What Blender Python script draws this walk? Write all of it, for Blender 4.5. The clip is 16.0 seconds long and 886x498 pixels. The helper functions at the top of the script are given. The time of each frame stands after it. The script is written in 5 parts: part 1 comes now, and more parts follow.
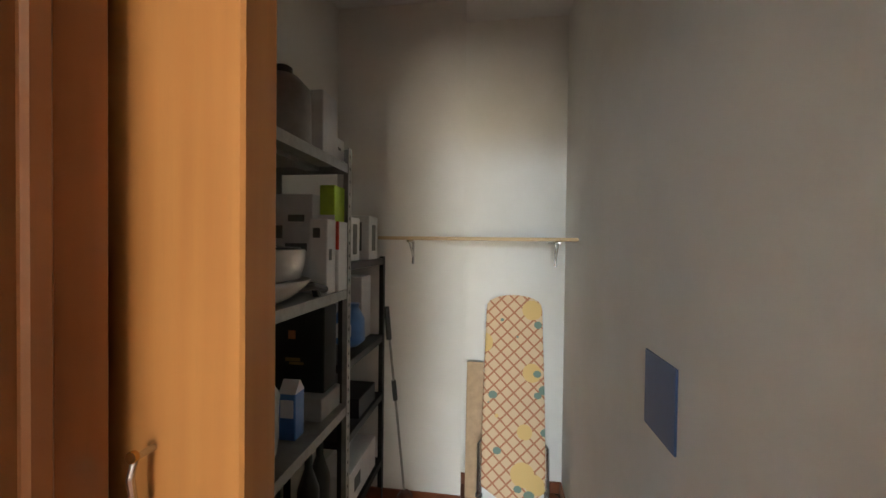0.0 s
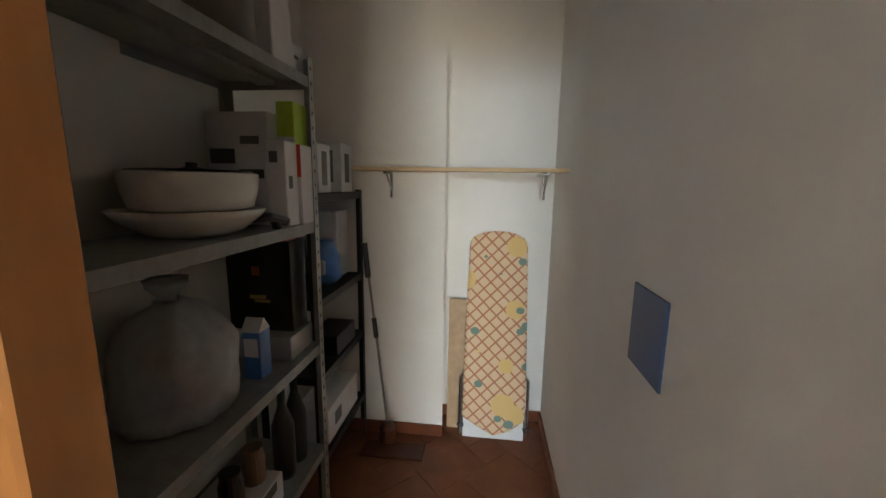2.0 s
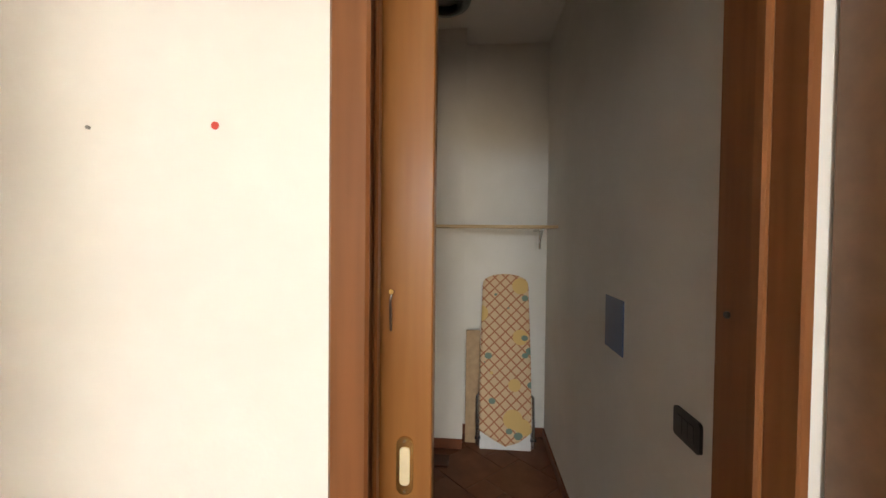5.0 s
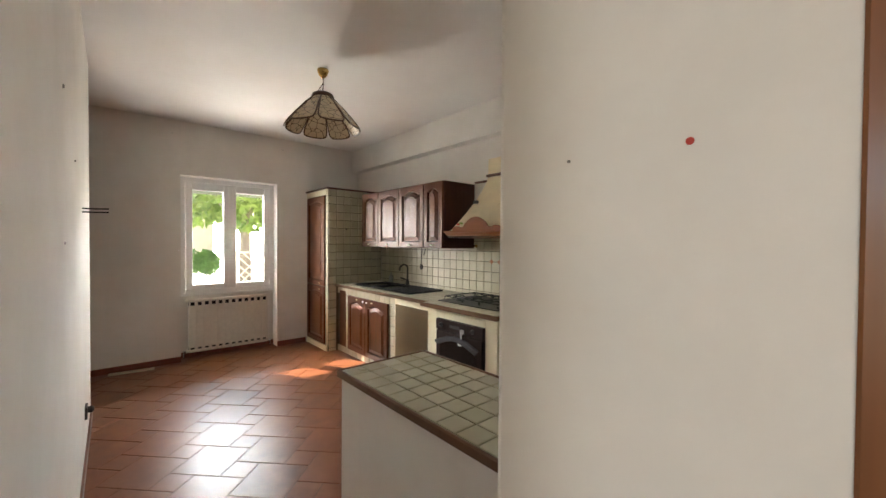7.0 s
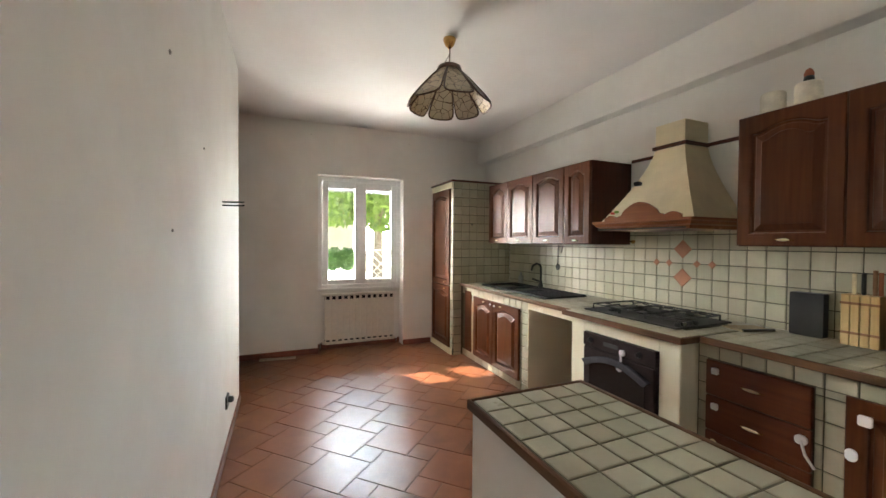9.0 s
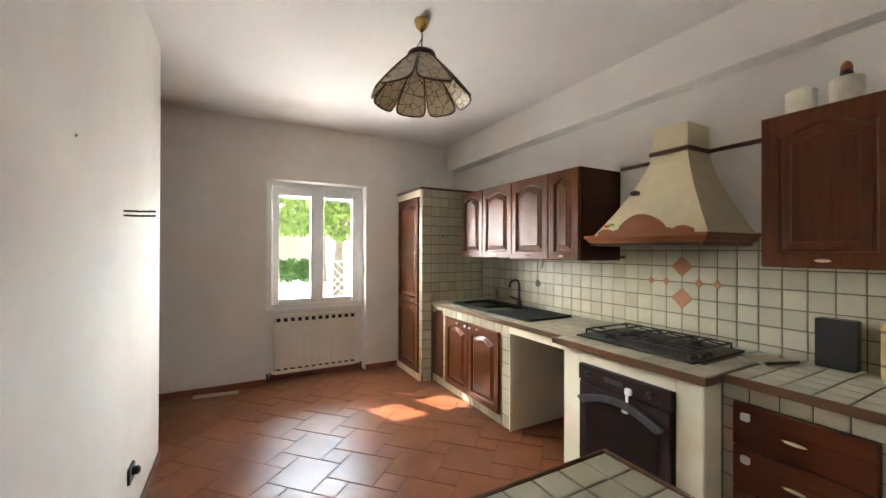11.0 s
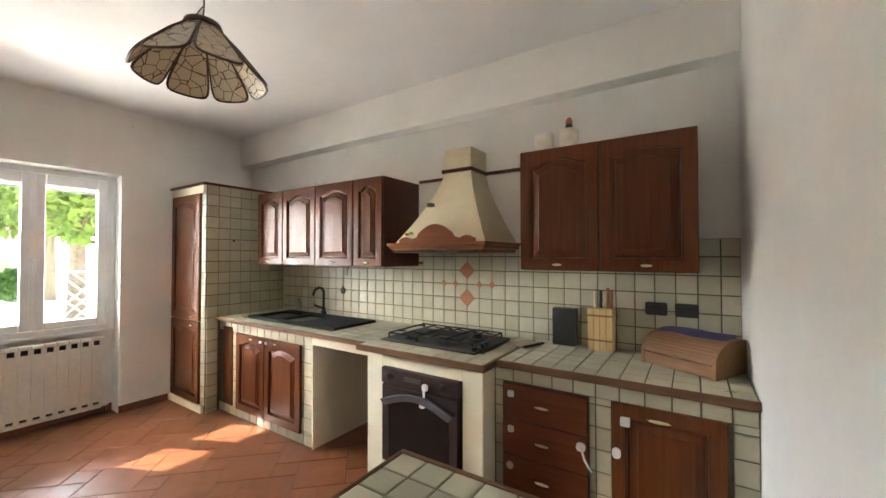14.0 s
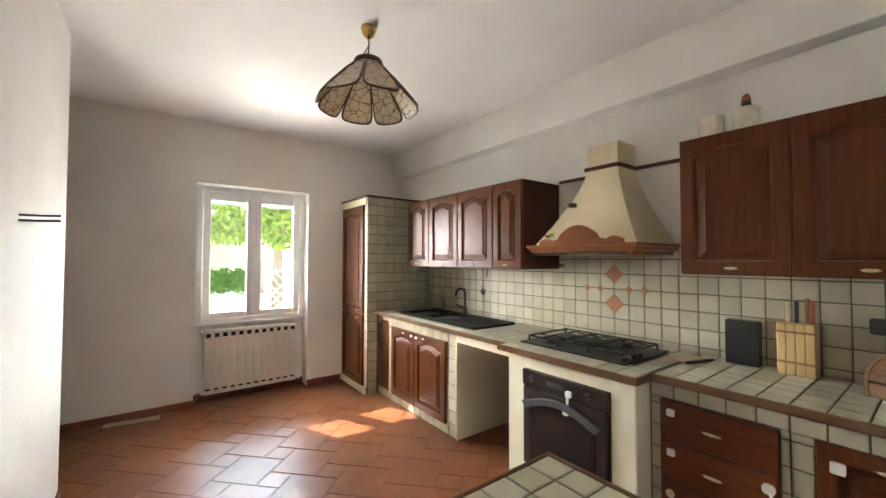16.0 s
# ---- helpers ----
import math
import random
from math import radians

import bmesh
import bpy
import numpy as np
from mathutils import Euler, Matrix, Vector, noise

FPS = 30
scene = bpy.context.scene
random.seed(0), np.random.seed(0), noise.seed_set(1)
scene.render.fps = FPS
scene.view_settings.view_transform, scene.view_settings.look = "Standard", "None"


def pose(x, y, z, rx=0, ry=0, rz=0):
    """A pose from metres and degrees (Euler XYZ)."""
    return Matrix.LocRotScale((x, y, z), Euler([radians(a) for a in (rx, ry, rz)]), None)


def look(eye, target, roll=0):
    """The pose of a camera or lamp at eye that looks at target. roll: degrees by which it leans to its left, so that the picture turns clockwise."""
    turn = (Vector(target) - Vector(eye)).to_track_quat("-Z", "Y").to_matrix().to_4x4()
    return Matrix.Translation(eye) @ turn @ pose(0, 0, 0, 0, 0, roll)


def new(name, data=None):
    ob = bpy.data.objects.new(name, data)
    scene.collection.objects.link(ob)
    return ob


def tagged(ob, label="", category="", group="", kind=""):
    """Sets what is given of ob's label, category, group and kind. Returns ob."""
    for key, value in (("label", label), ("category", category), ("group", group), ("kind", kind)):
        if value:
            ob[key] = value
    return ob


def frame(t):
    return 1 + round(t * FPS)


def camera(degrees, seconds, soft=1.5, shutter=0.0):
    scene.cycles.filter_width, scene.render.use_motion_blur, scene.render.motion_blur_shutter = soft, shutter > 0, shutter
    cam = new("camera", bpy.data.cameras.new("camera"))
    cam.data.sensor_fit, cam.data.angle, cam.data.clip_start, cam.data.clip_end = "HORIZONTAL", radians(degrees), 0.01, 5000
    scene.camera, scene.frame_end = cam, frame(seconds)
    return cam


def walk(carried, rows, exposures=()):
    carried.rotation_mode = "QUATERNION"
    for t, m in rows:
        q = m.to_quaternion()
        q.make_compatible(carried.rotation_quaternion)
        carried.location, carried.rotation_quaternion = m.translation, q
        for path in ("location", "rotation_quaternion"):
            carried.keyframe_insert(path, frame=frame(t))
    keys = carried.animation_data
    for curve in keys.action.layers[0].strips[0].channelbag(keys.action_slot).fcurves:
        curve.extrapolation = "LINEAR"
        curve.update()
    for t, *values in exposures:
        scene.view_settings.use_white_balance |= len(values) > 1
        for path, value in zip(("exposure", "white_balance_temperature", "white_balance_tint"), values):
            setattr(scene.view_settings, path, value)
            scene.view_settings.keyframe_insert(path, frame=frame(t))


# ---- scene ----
cam = camera(98.7, 16.0)
PATH = [
    (0, (-0.214, 0.103, 1.522), (-0.5, 2.082, 1.491), 0.7),
    (0.5, (-0.203, 0.209, 1.537), (-0.494, 2.188, 1.532), 0.7),
    (1, (-0.189, 0.238, 1.505), (-0.488, 2.215, 1.494), 0.8),
    (1.5, (-0.184, 0.238, 1.486), (-0.467, 2.211, 1.32), 0.8),
    (2, (-0.182, 0.234, 1.475), (-0.409, 2.193, 1.139), 0.8),
    (2.5, (-0.197, 0.228, 1.47), (-0.352, 2.169, 1.014), 1.0),
    (3, (-0.215, 0.191, 1.487), (-0.326, 2.122, 0.979), 0.9),
    (5.3, (-0.364, -0.409, 1.45), (-0.56, 1.581, 1.429), 0.3),
    (5.5, (-0.386, -0.426, 1.462), (-0.69, 1.55, 1.42), 0.4),
    (6, (-0.438, -0.455, 1.458), (-1.136, 1.419, 1.429), 0.4),
    (6.5, (-0.493, -0.483, 1.457), (-1.602, 1.181, 1.432), 0.6),
    (7, (-0.54, -0.5, 1.46), (-2.048, 0.812, 1.429), 0.4),
    (7.5, (-0.556, -0.506, 1.452), (-2.298, 0.477, 1.42), 0.4),
    (8, (-0.599, -0.491, 1.45), (-2.424, 0.327, 1.412), 0.4),
    (8.5, (-0.813, -0.38, 1.407), (-2.655, 0.397, 1.37), 0.4),
    (10.8, (-1.5, -0.18, 1.485), (-3.294, 0.704, 1.484), 0.1),
    (11, (-1.49, -0.161, 1.477), (-3.249, 0.791, 1.485), 0.2),
    (11.5, (-1.481, -0.158, 1.49), (-3.104, 1.011, 1.505), 0.1),
    (12, (-1.472, -0.144, 1.492), (-2.934, 1.221, 1.521), 0.1),
    (12.5, (-1.465, -0.115, 1.486), (-2.781, 1.391, 1.524), -0.0),
    (13, (-1.463, -0.097, 1.486), (-2.654, 1.509, 1.523), -0.0),
    (13.5, (-1.479, -0.102, 1.485), (-2.582, 1.566, 1.522), 0.0),
    (14, (-1.506, -0.116, 1.485), (-2.601, 1.557, 1.524), 0.0),
    (14.5, (-1.529, -0.134, 1.485), (-2.704, 1.483, 1.529), 0.1),
    (15, (-1.538, -0.157, 1.486), (-2.86, 1.343, 1.532), 0.1),
    (15.5, (-1.53, -0.168, 1.477), (-3.005, 1.182, 1.532), 0.1),
    (16, (-1.502, -0.164, 1.478), (-3.107, 1.028, 1.534), 0.1),
]
EXPOSURES = [(0.0, 4.15, 6350, 9), (1.5, 4.0, 6250, 9), (3.0, 4.0, 6250, 9), (5.3, 3.3, 7100, 13), (6.0, 3.1, 7100, 13), (6.6, 2.55, 7000, 13), (7.2, 2.15, 7000, 13), (8.5, 2.28, 6700, 10), (11.0, 2.5, 6600, 11), (12.5, 2.68, 6600, 11), (16.0, 2.68, 6600, 11)]
walk(cam, [(t, look(eye, target, roll)) for t, eye, target, roll in PATH], EXPOSURES)

# ---- light ----
SUN_DIR = Vector((1.19, 0.565, -0.857)).normalized()
world = bpy.data.worlds.new("sky")
scene.world = world
world.use_nodes = True
wn = world.node_tree.nodes
sky = wn.new("ShaderNodeTexSky")
sky.sky_type = "NISHITA"
sky.sun_disc = False
sky.sun_elevation = math.asin(-SUN_DIR.z)
sky.sun_rotation = math.atan2(-SUN_DIR.x, -SUN_DIR.y)
world.node_tree.links.new(sky.outputs[0], wn["Background"].inputs[0])
wn["Background"].inputs[1].default_value = 0.08


def lamp(name, kind, energy, m, colour, sx=1.0, sy=1.0, angle=0.0):
    d = bpy.data.lights.new(name, kind)
    d.energy, d.color = energy, colour
    if kind == "AREA":
        d.shape, d.size, d.size_y = "RECTANGLE", sx, sy
    if kind == "SUN":
        d.angle = radians(angle)
    ob = new(name, d)
    ob.matrix_world = m
    return ob


lamp("sun", "SUN", 5.0, look((-12, -4, 8), Vector((-12, -4, 8)) + SUN_DIR), (1.0, 0.93, 0.82), angle=0.5)
# hidden lamps added outside the kitchen window, standing in for sky and ground light
lamp("window_sky_light", "AREA", 50.0, look((-8.0, 0.70, 2.42), (-1.3, 0.85, 1.0)), (0.66, 0.86, 1.0), 2.6, 0.22)
lamp("window_ground_light", "AREA", 55.0, look((-8.3, 0.70, 0.15), (-2.2, 0.95, 1.75)), (1.0, 0.98, 0.92), 2.4, 0.8)
# lamps for ground and sky light in the living room's unseen garden door
lamp("garden_door_light", "AREA", 7.4, look((0.15, -4.05, 1.08), (-0.1, 0.0, 1.5)), (1.0, 0.87, 0.68), 1.2, 1.24)
lamp("garden_door_sky_light", "AREA", 6.4, look((-0.25, -4.05, 2.05), (-0.1, 0.5, 0.6)), (0.68, 0.84, 1.0), 1.0, 0.6)

# ---- materials ----


class Mat:
    """A node material under construction."""

    def __init__(self, name):
        self.m = bpy.data.materials.new(name)
        self.m.use_nodes = True
        self.t = self.m.node_tree
        self.b = self.t.nodes["Principled BSDF"]
        self.co = self.node("ShaderNodeTexCoord").outputs["Object"]

    def node(self, kind, **sets):
        n = self.t.nodes.new(kind)
        for k, v in sets.items():
            n.inputs[k].default_value = v
        return n

    def link(self, a, b):
        self.t.links.new(a, b)

    def scaled(self, sx, sy, sz, rz=0.0):
        n = self.node("ShaderNodeMapping")
        n.inputs["Scale"].default_value = (sx, sy, sz)
        n.inputs["Rotation"].default_value = (0, 0, radians(rz))
        self.link(self.co, n.inputs["Vector"])
        return n.outputs[0]

    def noise(self, scale, detail=4.0, vec=None, rough=0.6):
        n = self.node("ShaderNodeTexNoise", Scale=scale, Detail=detail, Roughness=rough)
        self.link(vec or self.co, n.inputs["Vector"])
        return n.outputs[0]

    def ramp(self, fac, stops):
        n = self.node("ShaderNodeValToRGB")
        el = n.color_ramp.elements
        while len(el) < len(stops):
            el.new(0.5)
        for e, (p, c) in zip(el, stops):
            e.position, e.color = p, (*c, 1.0)
        self.link(fac, n.inputs[0])
        return n.outputs[0]

    def mix(self, fac, a, b, mode="MIX"):
        n = self.node("ShaderNodeMix")
        n.data_type, n.blend_type = "RGBA", mode
        for sock, v in ((n.inputs[0], fac), (n.inputs[6], a), (n.inputs[7], b)):
            if isinstance(v, (int, float)):
                sock.default_value = v
            elif isinstance(v, tuple):
                sock.default_value = (*v, 1.0)
            else:
                self.link(v, sock)
        return n.outputs[2]

    def maths(self, op, a, b=0.0):
        n = self.node("ShaderNodeMath")
        n.operation = op
        for sock, v in ((n.inputs[0], a), (n.inputs[1], b)):
            if isinstance(v, (int, float)):
                sock.default_value = v
            else:
                self.link(v, sock)
        return n.outputs[0]

    def shift(self):
        """Move the texture by the object's own random number."""
        n = self.node("ShaderNodeVectorMath")
        n.operation = "ADD"
        self.link(self.co, n.inputs[0])
        self.link(self.maths("MULTIPLY", self.random(), 57.0), n.inputs[1])
        self.co = n.outputs[0]

    def random(self):
        return self.node("ShaderNodeObjectInfo").outputs["Random"]

    def done(self, colour, rough=0.5, bump=None, strength=0.2, dist=0.002, metal=0.0, **more):
        if isinstance(colour, tuple):
            self.b.inputs["Base Color"].default_value = (*colour, 1.0)
        else:
            self.link(colour, self.b.inputs["Base Color"])
        if isinstance(rough, (int, float)):
            self.b.inputs["Roughness"].default_value = rough
        else:
            self.link(rough, self.b.inputs["Roughness"])
        self.b.inputs["Metallic"].default_value = metal
        for k, v in more.items():
            self.b.inputs[k.replace("_", " ")].default_value = v
        if bump is not None:
            n = self.node("ShaderNodeBump", Strength=strength, Distance=dist)
            self.link(bump, n.inputs["Height"])
            self.link(n.outputs[0], self.b.inputs["Normal"])
        return self.m


def plain(name, c, rough=0.5, metal=0.0, var=0.12, scale=25.0, **more):
    """A paint, plastic or metal with slight mottling."""
    k = Mat(name)
    dark = tuple(v * (1 - var) for v in c)
    light = tuple(min(1.0, v * (1 + var)) for v in c)
    n = k.noise(scale, 5.0)
    return k.done(k.ramp(n, [(0.3, dark), (0.7, light)]), rough, n, 0.06, 0.001, metal, **more)


def plaster(name, c, stain):
    k = Mat(name)
    big = k.noise(0.9, 5.0)
    mid = k.noise(4.0, 6.0)
    fine = k.noise(90.0, 6.0)
    col = k.mix(k.ramp(big, [(0.42, (0, 0, 0)), (0.75, (1, 1, 1))]), c, stain)
    col = k.mix(k.ramp(mid, [(0.55, (0, 0, 0)), (0.8, (0.35, 0.35, 0.35))]), col, tuple(v * 0.9 for v in c))
    both = k.maths("ADD", fine, k.maths("MULTIPLY", mid, 2.0))
    return k.done(col, 0.85, both, 0.22, 0.002)


def wood(name, dark, light, rough=0.35, along="z", coat=0.25):
    k = Mat(name)
    st = {"z": (14, 14, 0.9), "x": (0.9, 14, 14), "y": (14, 0.9, 14)}[along]
    n = k.noise(3.0, 8.0, k.scaled(*st), 0.65)
    fine = k.noise(12.0, 6.0, k.scaled(*st), 0.7)
    col = k.ramp(n, [(0.3, dark), (0.7, light)])
    col = k.mix(k.ramp(fine, [(0.4, (0, 0, 0)), (0.75, (0.3, 0.3, 0.3))]), col, tuple(v * 0.6 for v in dark))
    return k.done(col, rough, fine, 0.1, 0.001, Coat_Weight=coat, Coat_Roughness=0.2, Specular_IOR_Level=0.22)


WALL = plaster("white_plaster", (0.81, 0.79, 0.745), (0.70, 0.675, 0.62))
CEIL = plaster("ceiling_plaster", (0.82, 0.81, 0.79), (0.77, 0.75, 0.72))
WOOD = wood("cherry_wood", (0.085, 0.022, 0.006), (0.145, 0.044, 0.013), 0.38, "z", 0.03)
WOODX = wood("cherry_wood_across", (0.095, 0.023, 0.007), (0.150, 0.042, 0.014), 0.38, "x", 0.03)
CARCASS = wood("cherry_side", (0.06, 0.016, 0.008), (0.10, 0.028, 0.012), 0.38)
DOORWOOD = wood("honey_wood", (0.255, 0.10, 0.027), (0.325, 0.14, 0.041), 0.32)
FRAMEWOOD = wood("walnut_frame", (0.165, 0.060, 0.020), (0.25, 0.097, 0.035), 0.38)
PINE = wood("pine_board", (0.52, 0.36, 0.19), (0.66, 0.49, 0.29), 0.55, "x", 0.0)
BEECH = wood("beech", (0.56, 0.37, 0.16), (0.68, 0.48, 0.24), 0.45, "z", 0.05)
CRATE = wood("bread_box_wood", (0.24, 0.115, 0.055), (0.36, 0.19, 0.10), 0.5, "x", 0.05)
HOODWOOD = wood("hood_wood", (0.20, 0.065, 0.022), (0.30, 0.105, 0.038), 0.35, "x")
EDGING = wood("edging", (0.11, 0.055, 0.028), (0.17, 0.088, 0.046), 0.4, "x", 0.1)
BOARD = plain("fibre_board", (0.48, 0.34, 0.21), 0.8)
CREAM = plaster("cream_masonry", (0.76, 0.71, 0.54), (0.70, 0.64, 0.47))
HOODCREAM = plain("hood_cream", (0.70, 0.60, 0.40), 0.5, 0.0, 0.08, 6.0)
GROUT = plain("grout", (0.105, 0.095, 0.068), 0.9, 0.0, 0.25, 60.0)
FLOORGROUT = plain("floor_grout", (0.11, 0.055, 0.033), 0.95, 0.0, 0.3, 40.0)
PVC = plain("white_pvc", (0.80, 0.80, 0.79), 0.3, 0.0, 0.03)
RADI = plain("radiator_enamel", (0.74, 0.70, 0.62), 0.35, 0.0, 0.05)
# near-black for painted shade in radiator and rack slots, also for the wall pegs
SHADEPEG = plain("shade_and_peg_black", (0.012, 0.012, 0.012), 0.8)
BLACK = plain("black_plastic", (0.016, 0.015, 0.015), 0.35)
SINKM = plain("granite_black", (0.014, 0.013, 0.013), 0.6, 0.0, 0.5, 220.0, Specular_IOR_Level=0.12)
HOBM = plain("hob_steel_dark", (0.026, 0.022, 0.021), 0.45, 0.0, Specular_IOR_Level=0.25)
IRON = plain("cast_iron", (0.012, 0.012, 0.012), 0.5, 0.2)
OVENM = plain("oven_enamel", (0.048, 0.034, 0.034), 0.25, 0.3)
OVENBAND = plain("oven_band", (0.12, 0.12, 0.135), 0.22, 0.5)
OVENGLASS = plain("oven_glass", (0.014, 0.012, 0.012), 0.06, 0.0, 0.05)
STEEL = plain("steel", (0.55, 0.55, 0.55), 0.25, 1.0)
BRASS = plain("brass", (0.60, 0.38, 0.13), 0.25, 1.0)
PORCELAIN = plain("handle_porcelain", (0.74, 0.64, 0.42), 0.2)
WHITE = plain("white_plastic", (0.82, 0.82, 0.82), 0.3, 0.0, 0.03)
RACK = plain("grey_steel", (0.30, 0.30, 0.28), 0.5, 0.3, 0.15)
RACKB = plain("black_steel", (0.02, 0.02, 0.02), 0.45, 0.3)
CERAMIC = plain("ceramic", (0.78, 0.76, 0.70), 0.2, 0.0, 0.03)
CARD = plain("white_card", (0.70, 0.70, 0.70), 0.6, 0.0, 0.05)
GREYCARD = plain("grey_print", (0.12, 0.13, 0.13), 0.6)
RED = plain("red", (0.55, 0.05, 0.03), 0.5)
LIME = plain("lime", (0.45, 0.60, 0.05), 0.6)
BLUEPLATE = plain("blue_plate", (0.055, 0.105, 0.235), 0.45, 0.0, 0.04)
BLUE = plain("blue_pack", (0.05, 0.16, 0.42), 0.35)
TERRA = plain("terracotta_pot", (0.36, 0.12, 0.06), 0.8)
GREYPOT = plain("grey_jug", (0.24, 0.23, 0.21), 0.6)
BROWNBAG = plain("brown_paper", (0.25, 0.15, 0.09), 0.8)
PURPLE = plain("purple_cloth", (0.10, 0.085, 0.21), 0.9, 0.0, 0.25, 60.0)
BEIGECLOTH = plain("beige_cloth", (0.42, 0.33, 0.21), 0.9, 0.0, 0.2, 80.0)
LEAD = plain("bronze_came", (0.060, 0.030, 0.016), 0.4, 0.6)
WAX = plain("candle_wax", (0.74, 0.70, 0.58), 0.45)
SKIRT = plain("skirting_tile", (0.20, 0.065, 0.030), 0.35, 0.0, 0.3, 7.0)
INSET = plain("terracotta_inset", (0.34, 0.13, 0.060), 0.35)
KGREEN = plain("dark_green_box", (0.012, 0.016, 0.012), 0.35)
GOLD = plain("gold_print", (0.30, 0.20, 0.06), 0.4)
ORANGE = plain("orange_print", (0.50, 0.17, 0.06), 0.5)
CLEARBAG = plain("milky_plastic", (0.44, 0.45, 0.45), 0.35, Alpha=0.8)
GREYDOOR = plain("dark_door", (0.17, 0.085, 0.038), 0.4)


def tile_glaze():
    k = Mat("sage_tile")
    k.shift()
    r = k.random()
    n = k.noise(7.0, 5.0)
    col = k.ramp(r, [(0.0, (0.39, 0.355, 0.25)), (0.5, (0.45, 0.415, 0.30)), (1.0, (0.50, 0.465, 0.345))])
    col = k.mix(k.ramp(n, [(0.45, (0, 0, 0)), (0.75, (0.6, 0.6, 0.6))]), col, (0.37, 0.35, 0.25))
    return k.done(col, k.ramp(n, [(0.2, (0.24, 0.24, 0.24)), (0.8, (0.42, 0.42, 0.42))]), k.noise(18.0, 3.0), 0.25, 0.002, Specular_IOR_Level=0.35)


def floor_tile():
    k = Mat("terracotta_tile")
    k.shift()
    r = k.random()
    n = k.noise(6.0, 8.0)
    big = k.noise(1.6, 4.0)
    col = k.ramp(n, [(0.28, (0.135, 0.048, 0.023)), (0.55, (0.20, 0.076, 0.037)), (0.8, (0.26, 0.112, 0.058))])
    col = k.mix(k.maths("MULTIPLY", r, 0.45), col, (0.25, 0.078, 0.032))
    col = k.mix(k.ramp(big, [(0.5, (0, 0, 0)), (0.8, (0.35, 0.35, 0.35))]), col, (0.19, 0.068, 0.032))
    return k.done(col, k.ramp(n, [(0.2, (0.28, 0.28, 0.28)), (0.8, (0.40, 0.40, 0.40))]), k.noise(9.0, 4.0), 0.12, 0.003, Specular_IOR_Level=0.21)


TILE = tile_glaze()
FLOORT = floor_tile()


def iron_cover():
    k = Mat("ironing_cover")
    sep = k.node("ShaderNodeSeparateXYZ")
    k.link(k.co, sep.inputs[0])
    x, z = sep.outputs[0], sep.outputs[2]
    lines = None
    for op in ("ADD", "SUBTRACT"):
        a = k.maths("ABSOLUTE", k.maths("SUBTRACT", k.maths("FRACT", k.maths("MULTIPLY", k.maths(op, x, z), 13.0)), 0.5))
        hit = k.maths("LESS_THAN", a, 0.09)
        lines = hit if lines is None else k.maths("MAXIMUM", lines, hit)
    col = k.mix(lines, (0.70, 0.52, 0.33), (0.48, 0.20, 0.11))
    v = k.node("ShaderNodeTexVoronoi", Scale=5.2)
    k.link(k.co, v.inputs["Vector"])
    col = k.mix(k.maths("LESS_THAN", v.outputs["Distance"], 0.36), col, (0.72, 0.50, 0.20))
    w = k.node("ShaderNodeTexVoronoi", Scale=6.3)
    k.link(k.scaled(1.1, 1.0, 1.3, 20), w.inputs["Vector"])
    col = k.mix(k.maths("LESS_THAN", w.outputs["Distance"], 0.21), col, (0.19, 0.27, 0.22))
    return k.done(col, 0.85, k.noise(250.0, 2.0), 0.2, 0.001)


def lamp_glass():
    k = Mat("leaded_glass")
    v = k.node("ShaderNodeTexVoronoi", Scale=17.0, Randomness=0.6)
    v.feature = "DISTANCE_TO_EDGE"
    k.link(k.co, v.inputs["Vector"])
    col = k.mix(k.maths("LESS_THAN", v.outputs["Distance"], 0.030), (0.72, 0.60, 0.43), (0.16, 0.10, 0.055))
    return k.done(col, 0.15, k.noise(40.0, 3.0), 0.5, 0.002, Transmission_Weight=0.35)


IRONCOVER = iron_cover()
LAMPGLASS = lamp_glass()


def pane_glass():
    k = Mat("window_glass")
    k.b.inputs["Transmission Weight"].default_value = 1.0
    return k.done((1.0, 1.0, 1.0), 0.0, IOR=1.45)


GLASS = pane_glass()


def leaf_mat(name, a, b):
    k = Mat(name)
    r = k.node("ShaderNodeNewGeometry").outputs["Random Per Island"]
    return k.done(k.ramp(r, [(0.0, a), (1.0, b)]), 0.6, Subsurface_Weight=0.0)


LEAF = leaf_mat("leaves", (0.08, 0.16, 0.02), (0.24, 0.36, 0.06))
LEAF2 = leaf_mat("hedge_leaves", (0.05, 0.14, 0.02), (0.12, 0.26, 0.05))
BARK = plain("bark", (0.24, 0.20, 0.15), 0.9, 0.0, 0.4, 20.0)
PAVING = plain("pale_paving", (0.62, 0.60, 0.55), 0.9, 0.0, 0.2, 2.0)
HOUSEW = plain("house_render", (0.62, 0.55, 0.42), 0.9, 0.0, 0.1, 1.0)

# ---- mesh helpers ----


def mesh_of(name, bm, mat, smooth=False):
    bmesh.ops.recalc_face_normals(bm, faces=bm.faces)
    me = bpy.data.meshes.new(name)
    bm.to_mesh(me)
    bm.free()
    me.materials.append(mat)
    if smooth:
        for p in me.polygons:
            p.use_smooth = True
    return me


def part(name, bm, mat, parent, label="", smooth=False):
    ob = new(name, mesh_of(name, bm, mat, smooth))
    ob.parent = parent
    if label:
        tagged(ob, label)
    return ob


def thing(name, label, category, group="", at=(0, 0, 0), rz=0.0, kind=""):
    ob = new(name)
    ob.matrix_world = pose(*at, 0, 0, rz)
    return tagged(ob, label, category, group, kind)


